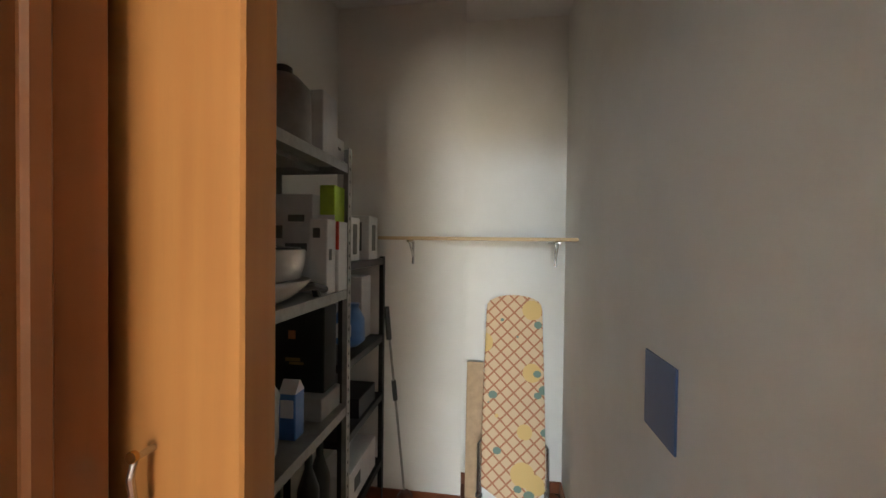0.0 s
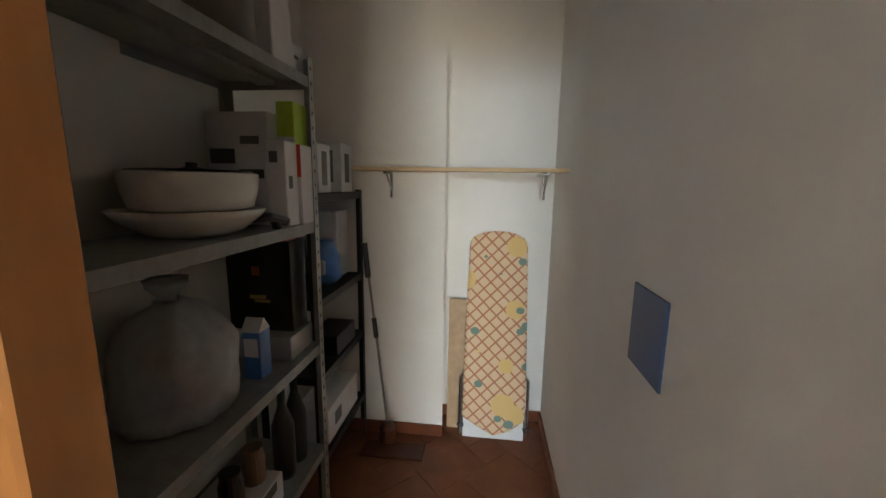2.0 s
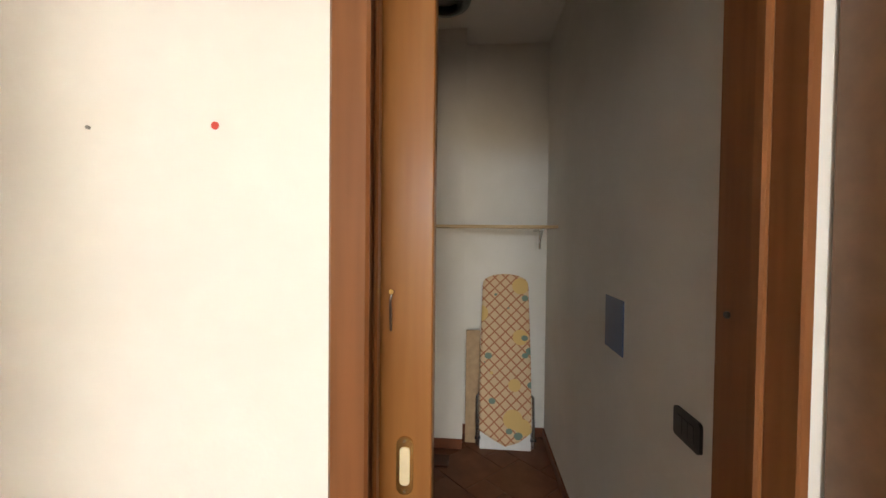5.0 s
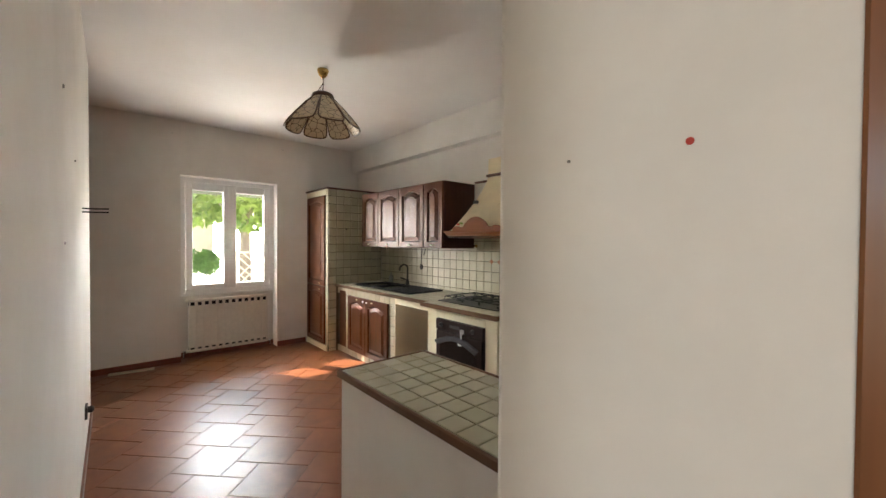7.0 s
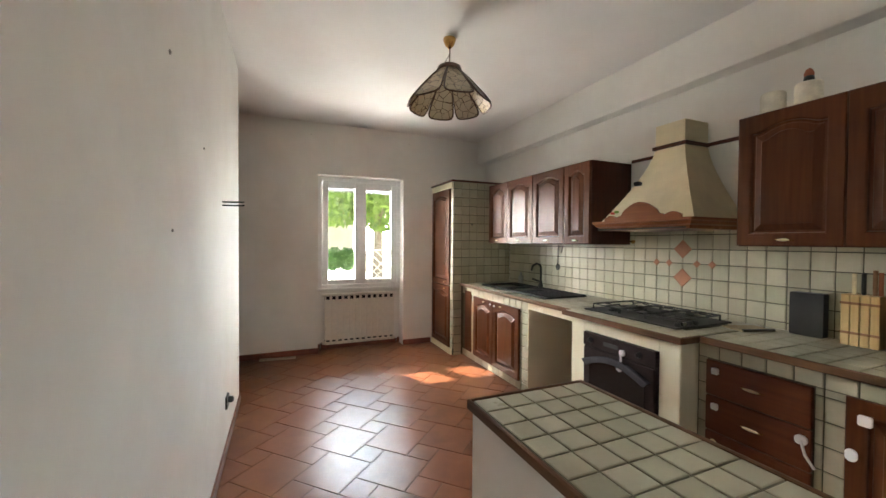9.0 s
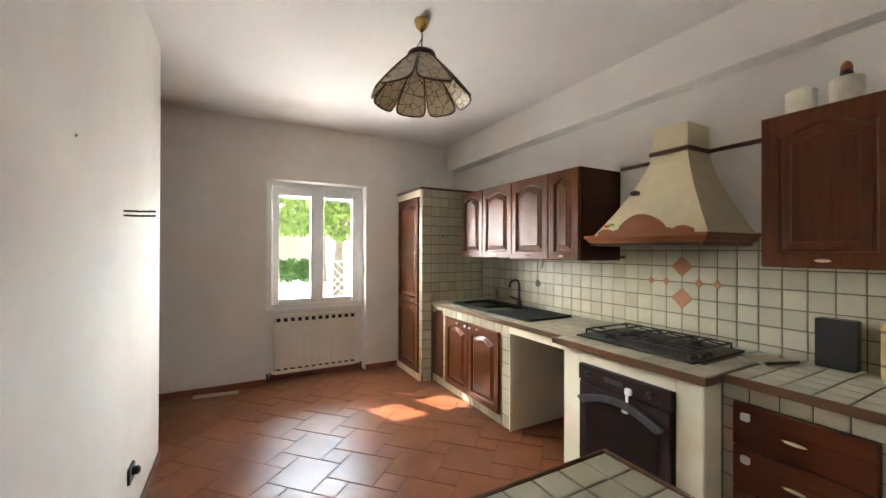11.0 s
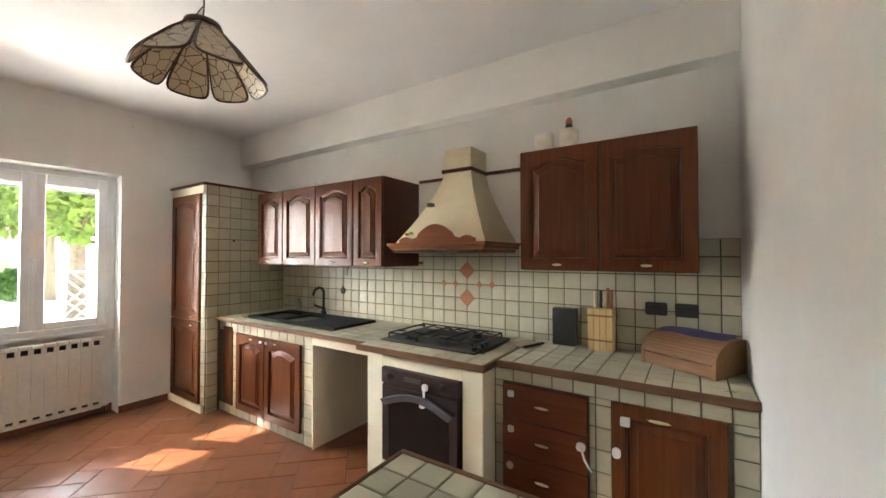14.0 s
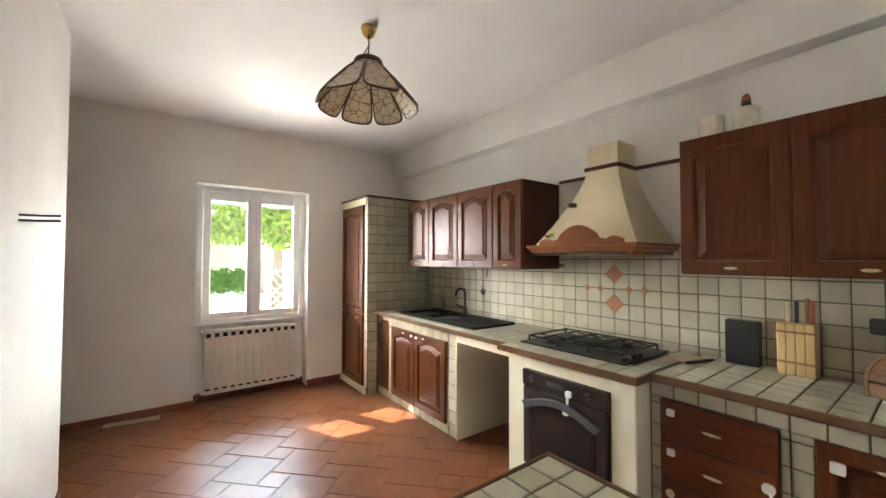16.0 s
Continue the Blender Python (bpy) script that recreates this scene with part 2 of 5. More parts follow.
def single(name, bm, mat, label, category, group="", kind="", smooth=False, at=None, rz=0.0):
    ob = new(name, mesh_of(name, bm, mat, smooth))
    if at:
        ob.matrix_world = pose(*at, 0, 0, rz)
    return tagged(ob, label, category, group, kind)


def box(x0, x1, y0, y1, z0, z1, bevel=0.0, bm=None, seg=1):
    bm = bm or bmesh.new()
    vs = bmesh.ops.create_cube(bm, size=1.0)["verts"]
    for v in vs:
        v.co = ((x0 + x1) / 2 + v.co.x * (x1 - x0), (y0 + y1) / 2 + v.co.y * (y1 - y0), (z0 + z1) / 2 + v.co.z * (z1 - z0))
    if bevel:
        es = list({e for v in vs for e in v.link_edges})
        bmesh.ops.bevel(bm, geom=es, offset=bevel, segments=seg, affect="EDGES", profile=0.5)
    return bm


def rings(loops, bm=None, cap=True, closed=False):
    """Skin a row of point loops of equal length."""
    bm = bm or bmesh.new()
    vs = [[bm.verts.new(p) for p in lp] for lp in loops]
    n = len(loops[0])
    pairs = list(zip(vs, vs[1:])) + ([(vs[-1], vs[0])] if closed else [])
    for a, b in pairs:
        for i in range(n):
            bm.faces.new((a[i], a[(i + 1) % n], b[(i + 1) % n], b[i]))
    if cap and not closed:
        bm.faces.new(vs[0][::-1])
        bm.faces.new(vs[-1])
    return bm


def lathe(profile, n=24, bm=None, origin=(0, 0, 0), axis="z", cap=True):
    loops = []
    for r, h in profile:
        lp = []
        for i in range(n):
            a = 2 * math.pi * i / n
            p = (r * math.cos(a), r * math.sin(a), h)
            if axis == "x":
                p = (h, p[0], p[1])
            if axis == "y":
                p = (p[0], h, p[1])
            lp.append(tuple(o + c for o, c in zip(origin, p)))
        loops.append(lp)
    return rings(loops, bm, cap)


def tube(points, r, bm=None, n=8):
    """A round rod through the points."""
    pts = [Vector(p) for p in points]
    loops = []
    for i, p in enumerate(pts):
        d = (pts[min(i + 1, len(pts) - 1)] - pts[max(i - 1, 0)]).normalized()
        a = d.orthogonal().normalized() if i == 0 else (a - d * a.dot(d)).normalized()
        b = d.cross(a)
        loops.append([tuple(p + r * (math.cos(2 * math.pi * k / n) * a + math.sin(2 * math.pi * k / n) * b)) for k in range(n)])
    return rings(loops, bm)


def prism(poly, z0, z1, bm=None):
    return rings([[(x, y, z0) for x, y in poly], [(x, y, z1) for x, y in poly]], bm)


def slab(poly, y0, y1, bm=None):
    """A polygon in x and z, given thickness along y."""
    return rings([[(x, y0, z) for x, z in poly], [(x, y1, z) for x, z in poly]], bm)


def rounded(x0, x1, z0, z1, r, n=5):
    pts = []
    for cx, cz, a0 in ((x1 - r, z0 + r, -90), (x1 - r, z1 - r, 0), (x0 + r, z1 - r, 90), (x0 + r, z0 + r, 180)):
        for i in range(n + 1):
            a = radians(a0 + 90 * i / n)
            pts.append((cx + r * math.cos(a), cz + r * math.sin(a)))
    return pts


# ---- structure ----
WX, WY, RXX, PY, LY, CZ = -6.062, 2.50, -1.281, 0.214, -0.64, 2.90


def structure(name, bm, mat, label, category="wall", smooth=False):
    return single(name, bm, mat, label, category, "", "structure", smooth)


floor = structure("floor", box(-6.5, 3.2, -4.3, 2.9, -0.15, -0.004), FLOORGROUT, "terracotta tiled floor with dark joints", "floor")
structure("ceiling", box(-6.5, 3.2, -4.3, 2.9, CZ, CZ + 0.12), CEIL, "white plastered ceiling", "ceiling")

# window wall with a niche down to the floor
bm = box(-6.42, WX, -2.6, 0.122, 0, CZ)
box(-6.42, WX, 1.235, 2.9, 0, CZ, bm=bm)
box(-6.42, WX, 0.122, 1.235, 2.26, CZ, bm=bm)
box(-6.42, -6.24, 0.122, 1.235, 0, 0.80, bm=bm)
structure("wall_west", bm, WALL, "white plastered outer wall with window niche")
structure("wall_north", box(WX, -1.2, WY, 2.7, 0, CZ), WALL, "white plastered wall behind the kitchen run")
structure("beam", box(WX, -1.281, 2.37, WY, 2.558, CZ, 0.006), WALL, "white plastered beam under the ceiling", "beam")
# wall between kitchen and storeroom, rounded front corner
poly = [(-1.281, 2.50), (-1.281, 1.75), (-1.166, PY + 0.035), (-1.157, PY + 0.010), (-1.14, PY), (-0.55, PY), (-0.55, 0.36), (-1.10, 0.36), (-1.17, 1.55), (-1.17, 2.50)]
structure("wall_east", prism(poly, 0, CZ), WALL, "cream white plastered pier and partition wall")
structure("wall_lintel", box(-0.55, 0.14, PY, 0.36, 2.09, CZ), WALL, "white plastered wall above the storeroom door")
structure("wall_storeroom_east", box(0.19, 0.30, PY, 2.9, 0, CZ), WALL, "white plastered storeroom wall with damp marks")
structure("wall_hall_stub", box(0.115, 0.19, PY, 0.36, 0, CZ), WALL, "narrow white plastered wall beside the door")
bm = prism([(-1.17, 2.267), (-0.408, 2.267), (-0.434, 2.491), (-0.434, 2.9), (-1.17, 2.9)], 0, CZ)
box(-0.434, 0.19, 2.491, 2.9, 0, CZ, bm=bm)
structure("wall_storeroom_back", bm, WALL, "white plastered storeroom back wall with alcove")
# long wall beside the passage
structure("wall_south", box(-4.80, -0.85, LY - 0.12, LY, 0, CZ, 0.012), WALL, "white plastered passage wall with worn corner")
# plain walls that close the rest
structure("wall_far_south", box(-6.42, -0.97, -2.72, -2.6, 0, CZ), WALL, "plain white wall")
structure("wall_living_west", box(-0.97, -0.85, -4.3, LY - 0.12, 0, CZ), WALL, "plain white wall")
structure("wall_living_east", box(3.0, 3.2, -4.3, 0.33, 0, CZ), WALL, "plain white wall")
bm = box(-0.85, -0.80, -4.3, -4.1, 0, CZ)
box(0.76, 3.0, -4.3, -4.1, 0, CZ, bm=bm)
box(-0.80, 0.76, -4.3, -4.1, 2.40, CZ, bm=bm)
structure("wall_living_south", bm, WALL, "plain white wall with garden door opening")
bm = box(1.05, 3.0, PY, PY + 0.11, 0, CZ)
box(0.30, 1.05, PY, PY + 0.11, 0, CZ, bm=bm)
structure("wall_hall", bm, WALL, "plain white hall wall")


def skirting(name, x0, x1, y0, y1):
    structure(name, box(x0, x1, y0, y1, 0, 0.07, 0.003), SKIRT, "dark terracotta skirting tiles", "skirting")


skirting("baseboard_west_a", WX, WX + 0.012, -2.6, 0.122)
skirting("baseboard_west_b", WX, WX + 0.012, 1.235, 1.64)
skirting("baseboard_niche", -6.24, -6.228, 0.122, 1.235)
skirting("baseboard_back", -1.17, -0.408, 2.255, 2.267)
skirting("baseboard_alcove", -0.434, 0.19, 2.479, 2.491)
skirting("baseboard_storeroom", 0.178, 0.19, 0.33, 2.479)
skirting("baseboard_south", -4.80, -0.85, LY, LY + 0.012)

# ---- storeroom door ----


def storeroom_door():
    d = thing("door_1", "honey-coloured wooden sliding door, half drawn across the opening", "door", kind="structure")
    part("door_leaf", box(-1.05, -0.415, 0.380, 0.428, 0.008, 2.12, 0.003), DOORWOOD, d, "honey wooden door leaf")
    pull = part("recessed_pull", slab(rounded(-0.485, -0.451, 0.945, 1.062, 0.0165), 0.376, 0.382), BRASS, d, "worn brass recessed pull")
    part("pull_cup", slab(rounded(-0.478, -0.458, 0.965, 1.042, 0.008), 0.3745, 0.3775), PORCELAIN, pull)
    for z in (0.953, 1.054):
        part("screw", lathe([(0.003, 0), (0.003, 0.002)], 8, None, (-0.468, 0.3735, z), "y"), STEEL, pull)
    h = part("latch_hook", tube([(-0.494, 0.379, 1.350), (-0.494, 0.362, 1.350), (-0.496, 0.360, 1.335), (-0.496, 0.368, 1.275)], 0.003), STEEL, d, "small steel latch hook")
    part("hook_screw", lathe([(0.005, 0), (0.0045, 0.004), (0.002, 0.006)], 12, None, (-0.494, 0.358, 1.352), "y"), BRASS, h)
    f = thing("door_frame", "dark stained wooden door casing with moulded edge", "door frame", kind="structure")
    part("casing", box(-0.557, -0.494, PY - 0.014, PY, 0, 2.15, 0.005), FRAMEWOOD, f)
    part("head_casing", box(-0.494, 0.114, PY - 0.014, PY, 2.08, 2.15, 0.005), FRAMEWOOD, f)
    part("jamb", box(-0.549, -0.515, PY + 0.001, 0.362, 0, 2.08, 0.003), FRAMEWOOD, f)
    part("bead", box(-0.515, -0.506, 0.300, 0.318, 0, 2.08, 0.003), FRAMEWOOD, f)
    part("jamb", box(0.098, 0.114, 0.178, 0.362, 0, 2.078, 0.003), FRAMEWOOD, f)
    part("bead", box(0.085, 0.098, 0.236, 0.262, 0, 2.08, 0.004), FRAMEWOOD, f)
    part("jamb_head", box(-0.515, 0.098, PY + 0.001, 0.362, 2.08, 2.089), FRAMEWOOD, f)
    part("strike", lathe([(0.006, 0), (0.006, 0.006)], 10, None, (0.093, 0.325, 1.33), "x"), BLACK, f)
    d2 = thing("door_2", "dark brown wooden hall door standing open", "door", kind="structure")
    part("casing", box(0.200, 0.30, PY - 0.018, PY, 0, 2.12, 0.005), FRAMEWOOD, d2)
    part("door_leaf", box(0.156, 0.196, -0.52, PY - 0.004, 0.01, 2.10, 0.003), GREYDOOR, d2)


storeroom_door()

# ---- kitchen window ----


def window():
    w = thing("window_1", "white plastic double casement window with sunlit glass", "window", kind="structure")
    X = -6.26
    fr = bmesh.new()
    for a in ((0.125, 0.185, 0.80, 2.255), (1.172, 1.232, 0.80, 2.255), (0.185, 1.172, 0.80, 0.85), (0.185, 1.172, 2.20, 2.255)):
        box(X, X + 0.06, *a, 0.004, fr)
    part("window_frame", fr, PVC, w)
    for y0, y1 in ((0.188, 0.676), (0.680, 1.169)):
        s = bmesh.new()
        g = 0.072
        for a in ((y0, y0 + g, 0.853, 2.197), (y1 - g, y1, 0.853, 2.197), (y0 + g, y1 - g, 0.853, 0.915), (y0 + g, y1 - g, 2.105, 2.197)):
            box(X + 0.015, X + 0.075, *a, 0.006, s)
        sash = part("sash", s, PVC, w)
        p = part("pane", box(X + 0.035, X + 0.041, y0 + g - 0.005, y1 - g + 0.005, 0.91, 2.11), GLASS, sash)
        p.visible_shadow = False
        b = bmesh.new()
        for i in range(3):
            box(X + 0.006, X + 0.018, y0 + g, y1 - g, 2.070 + i * 0.014, 2.081 + i * 0.014, 0, b)
        part("blind_slats", b, RACK, sash, "lowered end of grey roller blind")
    part("meeting_strip", box(X + 0.075, X + 0.083, 0.658, 0.698, 0.86, 2.19, 0.003), PVC, w)
    hd = part("window_handle", box(X + 0.083, X + 0.093, 0.668, 0.688, 1.42, 1.50, 0.003), PVC, w)
    part("lever", tube([(X + 0.09, 0.678, 1.46), (X + 0.115, 0.678, 1.46), (X + 0.118, 0.678, 1.36)], 0.008), PVC, hd)
    for y in (0.183, 1.174):
        for z in (1.0, 2.05):
            part("hinge", lathe([(0.007, 0), (0.007, 0.09)], 10, None, (X + 0.075, y, z)), PVC, w)
    part("window_sill", box(-6.24, -6.19, 0.123, 1.234, 0.775, 0.802, 0.004), PVC, w)


window()


def radiator():
    r = thing("radiator", "cream enamelled aluminium column radiator under the window", "radiator")
    n, y0, y1 = 12, 0.215, 1.135
    w = (y1 - y0) / n
    for i in range(n):
        a, b = y0 + i * w + 0.0002, y0 + (i + 1) * w - 0.0002
        m = (a + b) / 2
        bm = box(-6.165, -6.150, a, b, 0.130, 0.655, 0.003)
        box(-6.165, -6.150, a, m - 0.022, 0.655, 0.70, 0, bm)
        box(-6.165, -6.150, m + 0.022, b, 0.655, 0.70, 0, bm)
        box(-6.20, -6.150, a, b, 0.70, 0.735, 0.006, bm)
        box(-6.165, -6.150, a, m - 0.022, 0.10, 0.130, 0, bm)
        box(-6.165, -6.150, m + 0.022, b, 0.10, 0.130, 0, bm)
        box(-6.20, -6.150, a, b, 0.07, 0.10, 0.004, bm)
        box(-6.20, -6.165, m - 0.004, m + 0.004, 0.13, 0.655, 0, bm)
        part("section", bm, RADI, r)
    part("core", box(-6.200, -6.168, y0, y1, 0.135, 0.65), RADI, r)
    # black strips put the shade behind the notches into colour
    for z0, z1 in ((0.09, 0.133), (0.652, 0.71)):
        part("vent_shade", box(-6.205, -6.185, y0, y1, z0, z1), SHADEPEG, r, "black strip for the shade behind the vent slots")
    for z in (0.085, 0.715):
        part("header", tube([(-6.19, y0 - 0.03, z), (-6.19, y1 + 0.02, z)], 0.018), RADI, r)
    v = part("valve", lathe([(0.012, 0), (0.016, 0.01), (0.016, 0.03), (0.010, 0.04)], 12, None, (-6.19, y0 - 0.06, 0.085), "y"), STEEL, r)
    part("pipe", tube([(-6.19, y0 - 0.05, 0.085), (-6.19, y0 - 0.05, 0.0)], 0.008), STEEL, v)
    part("valve", lathe([(0.012, 0), (0.016, 0.01), (0.016, 0.03), (0.010, 0.04)], 12, None, (-6.19, y1 + 0.02, 0.085), "y"), WHITE, r)
    part("pipe", tube([(-6.19, y1 + 0.04, 0.085), (-6.19, y1 + 0.04, 0.0)], 0.008), STEEL, r)


radiator()

# ---- kitchen units ----


def arch_loop(w, h, inset, arch, n=14):
    """A loop with an arched top, in x and z from the lower left corner."""
    x0, x1, z0, z1 = inset, w - inset, inset, h - inset
    pts = [(x0, z0), (x1, z0)]
    for i in range(n + 1):
        f = i / n
        x = x1 + (x0 - x1) * f
        s = 2 * f - 1
        lift = arch * (1 - (min(abs(s), 0.78) / 0.78) ** 2)
        pts.append((x, z1 - arch + lift))
    return pts


def door_mesh(w, h, arch=0.035, t=0.022, frame_w=0.066):
    """A raised-panel door that faces -y, lower left corner at the origin, back at y = 0."""
    spec = [(0.0, 0.0, 0.0), (0.0, -t + 0.004, 0.0), (0.004, -t, 0.0), (frame_w - 0.008, -t, arch), (frame_w - 0.001, -t + 0.004, arch), (frame_w + 0.002, -t + 0.016, arch), (frame_w + 0.012, -t + 0.017, arch), (frame_w + 0.016, -t + 0.013, arch), (frame_w + 0.044, -t + 0.003, arch), (frame_w + 0.047, -t - 0.001, arch)]
    loops = [[(x, y, z) for x, z in arch_loop(w, h, ins, a)] for ins, y, a in spec]
    return rings(loops)


def handle(parent, x, y, z, length=0.085):
    """A spindle handle of brass and porcelain that stands out to -y."""
    h = part("handle", tube([(x - length / 2, y, z + 0.004), (x - length / 2.4, y - 0.018, z + 0.002), (x + length / 2.4, y - 0.018, z - 0.002), (x + length / 2, y, z - 0.004)], 0.0028), BRASS, parent, "brass bow handle")
    prof = [(0.002, -length * 0.36), (0.0055, -length * 0.28), (0.0078, 0), (0.0055, length * 0.28), (0.002, length * 0.36)]
    part("grip", lathe(prof, 12, None, (x, y - 0.019, z), "x"), PORCELAIN, h, "cream porcelain grip", True)
    return h


def wall_cabinet(x0, x1, y0=2.045, z0=1.405, z1=2.10, group="wall cabinets"):
    c = thing("wall_cabinet", "cherry-stained wall cabinet with arched raised-panel door", "cabinet", group)
    part("body", box(x0 + 0.001, x1 - 0.001, y0 + 0.002, WY - 0.008, z0, z1, 0.002), CARCASS, c)
    d = part("cabinet_door", door_mesh(x1 - x0 - 0.006, z1 - z0 - 0.008), WOOD, c)
    d.location = (x0 + 0.003, y0, z0 + 0.004)
    handle(d, (x1 - x0) * 0.5, -0.022, 0.030, 0.07)
    return c


for a, b in ((-5.10, -4.693), (-4.693, -4.230), (-4.230, -3.768), (-3.768, -3.457)):
    wall_cabinet(a, b)
for a, b in ((-2.361, -1.919), (-1.919, -1.476)):
    wall_cabinet(a, b, z1=2.105)


def larder():
    c = thing("larder_cupboard", "tall tiled masonry larder with two cherry-stained doors", "cupboard", "")
    part("body", box(WX + 0.004, -5.366, 1.675, WY - 0.002, 0.0, 2.17, 0.003), GROUT, c)
    part("front_frame", box(WX + 0.003, -5.39, 1.655, 1.676, 2.095, 2.17, 0.003), CREAM, c)
    part("plinth", box(WX + 0.003, -5.39, 1.650, 1.676, 0.0, 0.075, 0.004), CREAM, c, "cream tiled plinth")
    for z0, z1 in ((0.08, 0.855), (0.868, 2.09)):
        d = part("cupboard_door", door_mesh(0.585, z1 - z0, 0.03), WOOD, c)
        d.location = (-6.035, 1.672, z0)
        handle(d, 0.47, -0.022, (z1 - z0) - 0.035 if z0 < 0.5 else 0.035, 0.06)
    part("cornice", box(WX + 0.002, -5.345, 1.635, 2.49, 2.17, 2.192, 0.004), CARCASS, c, "dark wooden cornice strip")
    k = part("hook", lathe([(0.012, 0), (0.014, -0.005), (0.006, -0.018)], 10, None, (-5.357, 1.93, 1.64), "x"), BLACK, c, "small black hook")
    return c


LARDER = larder()


def sink_base():
    c = thing("sink_unit", "tiled masonry sink unit with two cherry-stained doors", "cabinet")
    part("body", box(-5.36, -3.964, 1.812, WY - 0.004, 0.0, 0.868, 0.003), GROUT, c)
    part("filler_board", box(-5.285, -5.12, 1.80, 1.812, 0.09, 0.82, 0.003), WOOD, c, "narrow cherry-stained filler board")
    for x0, x1 in ((-5.03, -4.59), (-4.585, -4.10)):
        d = part("cabinet_door", door_mesh(x1 - x0, 0.69), WOOD, c)
        d.location = (x0, 1.806, 0.09)
        handle(d, (x1 - x0) * (0.62 if x0 < -4.8 else 0.38), -0.022, 0.665, 0.06)
    part("side_panel", box(-3.9645, -3.958, 1.80, 2.49, 0, 0.868), CREAM, c, "cream painted side")
    return c


SINKBASE = sink_base()


def oven_block():
    c = thing("oven_housing", "cream painted masonry housing round the oven", "cabinet")
    part("pier", box(-3.308, -3.172, 1.725, WY - 0.004, 0, 0.868, 0.006), CREAM, c)
    part("pier", box(-2.585, -2.455, 1.725, WY - 0.004, 0, 0.868, 0.006), CREAM, c)
    part("top_rail", box(-3.172, -2.585, 1.725, WY - 0.004, 0.79, 0.868), CREAM, c)
    part("lower_panel", box(-3.172, -2.585, 1.725, WY - 0.004, 0.0, 0.19), CREAM, c)
    part("bay_rail", box(-3.958, -3.308, 1.79, 1.83, 0.805, 0.868, 0.003), CREAM, c, "cream painted rail over the open bay")
    part("bay_panel", box(-3.335, -3.309, 1.80, 2.49, 0, 0.80), WOOD, c, "cherry-stained board lining the bay")
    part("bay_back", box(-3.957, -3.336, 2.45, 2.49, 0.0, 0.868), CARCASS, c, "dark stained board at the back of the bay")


oven_block()


def oven():
    o = thing("oven", "dark brown built-in oven with curved handle", "oven")
    part("body", box(-3.168, -2.589, 1.723, 2.2, 0.195, 0.786, 0.003), OVENM, o)
    part("control_panel", box(-3.167, -2.590, 1.705, 1.724, 0.69, 0.785, 0.004), OVENM, o)
    for x in (-3.09, -2.70):
        k = part("knob", lathe([(0.019, 0), (0.019, -0.008), (0.014, -0.012), (0.013, -0.026)], 18, None, (x, 1.705, 0.738), "y"), BLACK, o, smooth=False)
        part("pointer", box(x - 0.003, x + 0.003, 1.676, 1.680, 0.728, 0.750), OVENM, k)
    part("display", box(-2.98, -2.86, 1.7035, 1.7055, 0.725, 0.752), BLACK, o, "dark timer display")
    part("oven_door", box(-3.160, -2.597, 1.702, 1.723, 0.205, 0.682, 0.006), OVENM, o)
    pts = [(-3.10, 0.245), (-2.657, 0.245)] + [(-2.657 - 0.443 * i / 12, 0.575 + 0.045 * math.sin(math.pi * i / 12)) for i in range(13)]
    part("glass", slab(pts, 1.698, 1.7025), OVENGLASS, o, "black oven glass with arched top")
    band = [(-3.145 + 0.533 * i / 16, math.sin(math.pi * i / 16)) for i in range(17)]
    outer = [(x, 0.598 + 0.070 * q) for x, q in band]
    inner = [(-2.88 + (x + 2.88) * 0.86, 0.560 + 0.062 * q) for x, q in band]
    lp = [[(x, 1.694 - d, z) for x, z in outer + inner[::-1]] for d in (0.0, 0.018)]
    lp.append([(-2.88 + (x + 2.88) * 0.985, 1.668, z - 0.006) for x, z in outer] + [(-2.88 + (x + 2.88) * 1.01, 1.668, z + 0.006) for x, z in inner[::-1]])
    part("oven_handle", rings(lp), OVENBAND, o, "broad curved grey oven handle")
    part("badge", box(-2.915, -2.875, 1.6965, 1.7025, 0.648, 0.656), STEEL, o)


oven()


def child_lock(x, y, z, name="child_lock", w=0.034):
    b = slab(rounded(x - w / 2, x + w / 2, z - w / 2, z + w / 2, 0.007), y - 0.012, y - 0.0005)
    single(name, b, WHITE, "white plastic child safety catch stuck on the front", "child lock", "child safety catches")


def base_right():
    c = thing("drawer_unit", "tiled masonry base with three cherry drawers and a door", "cabinet")
    part("body", box(-2.455, -1.284, 1.872, WY - 0.004, 0, 0.868, 0.003), GROUT, c)
    for z0, z1 in ((0.600, 0.787), (0.408, 0.594), (0.205, 0.402)):
        d = part("drawer", box(-2.397, -1.943, 1.848, 1.872, z0, z1, 0.006, None, 2), WOODX, c)
        handle(d, -2.17, 1.848, (z0 + z1) / 2, 0.10)
    d = part("cabinet_door", door_mesh(0.446, 0.70, 0.0), WOOD, c)
    d.location = (-1.836, 1.870, 0.093)
    handle(d, 0.20, -0.022, 0.655, 0.12)
    return c


BASER = base_right()
for z in (0.735, 0.545):
    child_lock(-2.345, 1.848, z)
single("child_lock", lathe([(0.02, 0), (0.02, -0.008), (0.012, -0.012)], 16, None, (-2.352, 1.848, 0.345), "y"), PORCELAIN, "round yellowed adhesive pad on the drawer", "child lock", "child safety catches")
child_lock(-1.775, 1.847, 0.715, w=0.042)


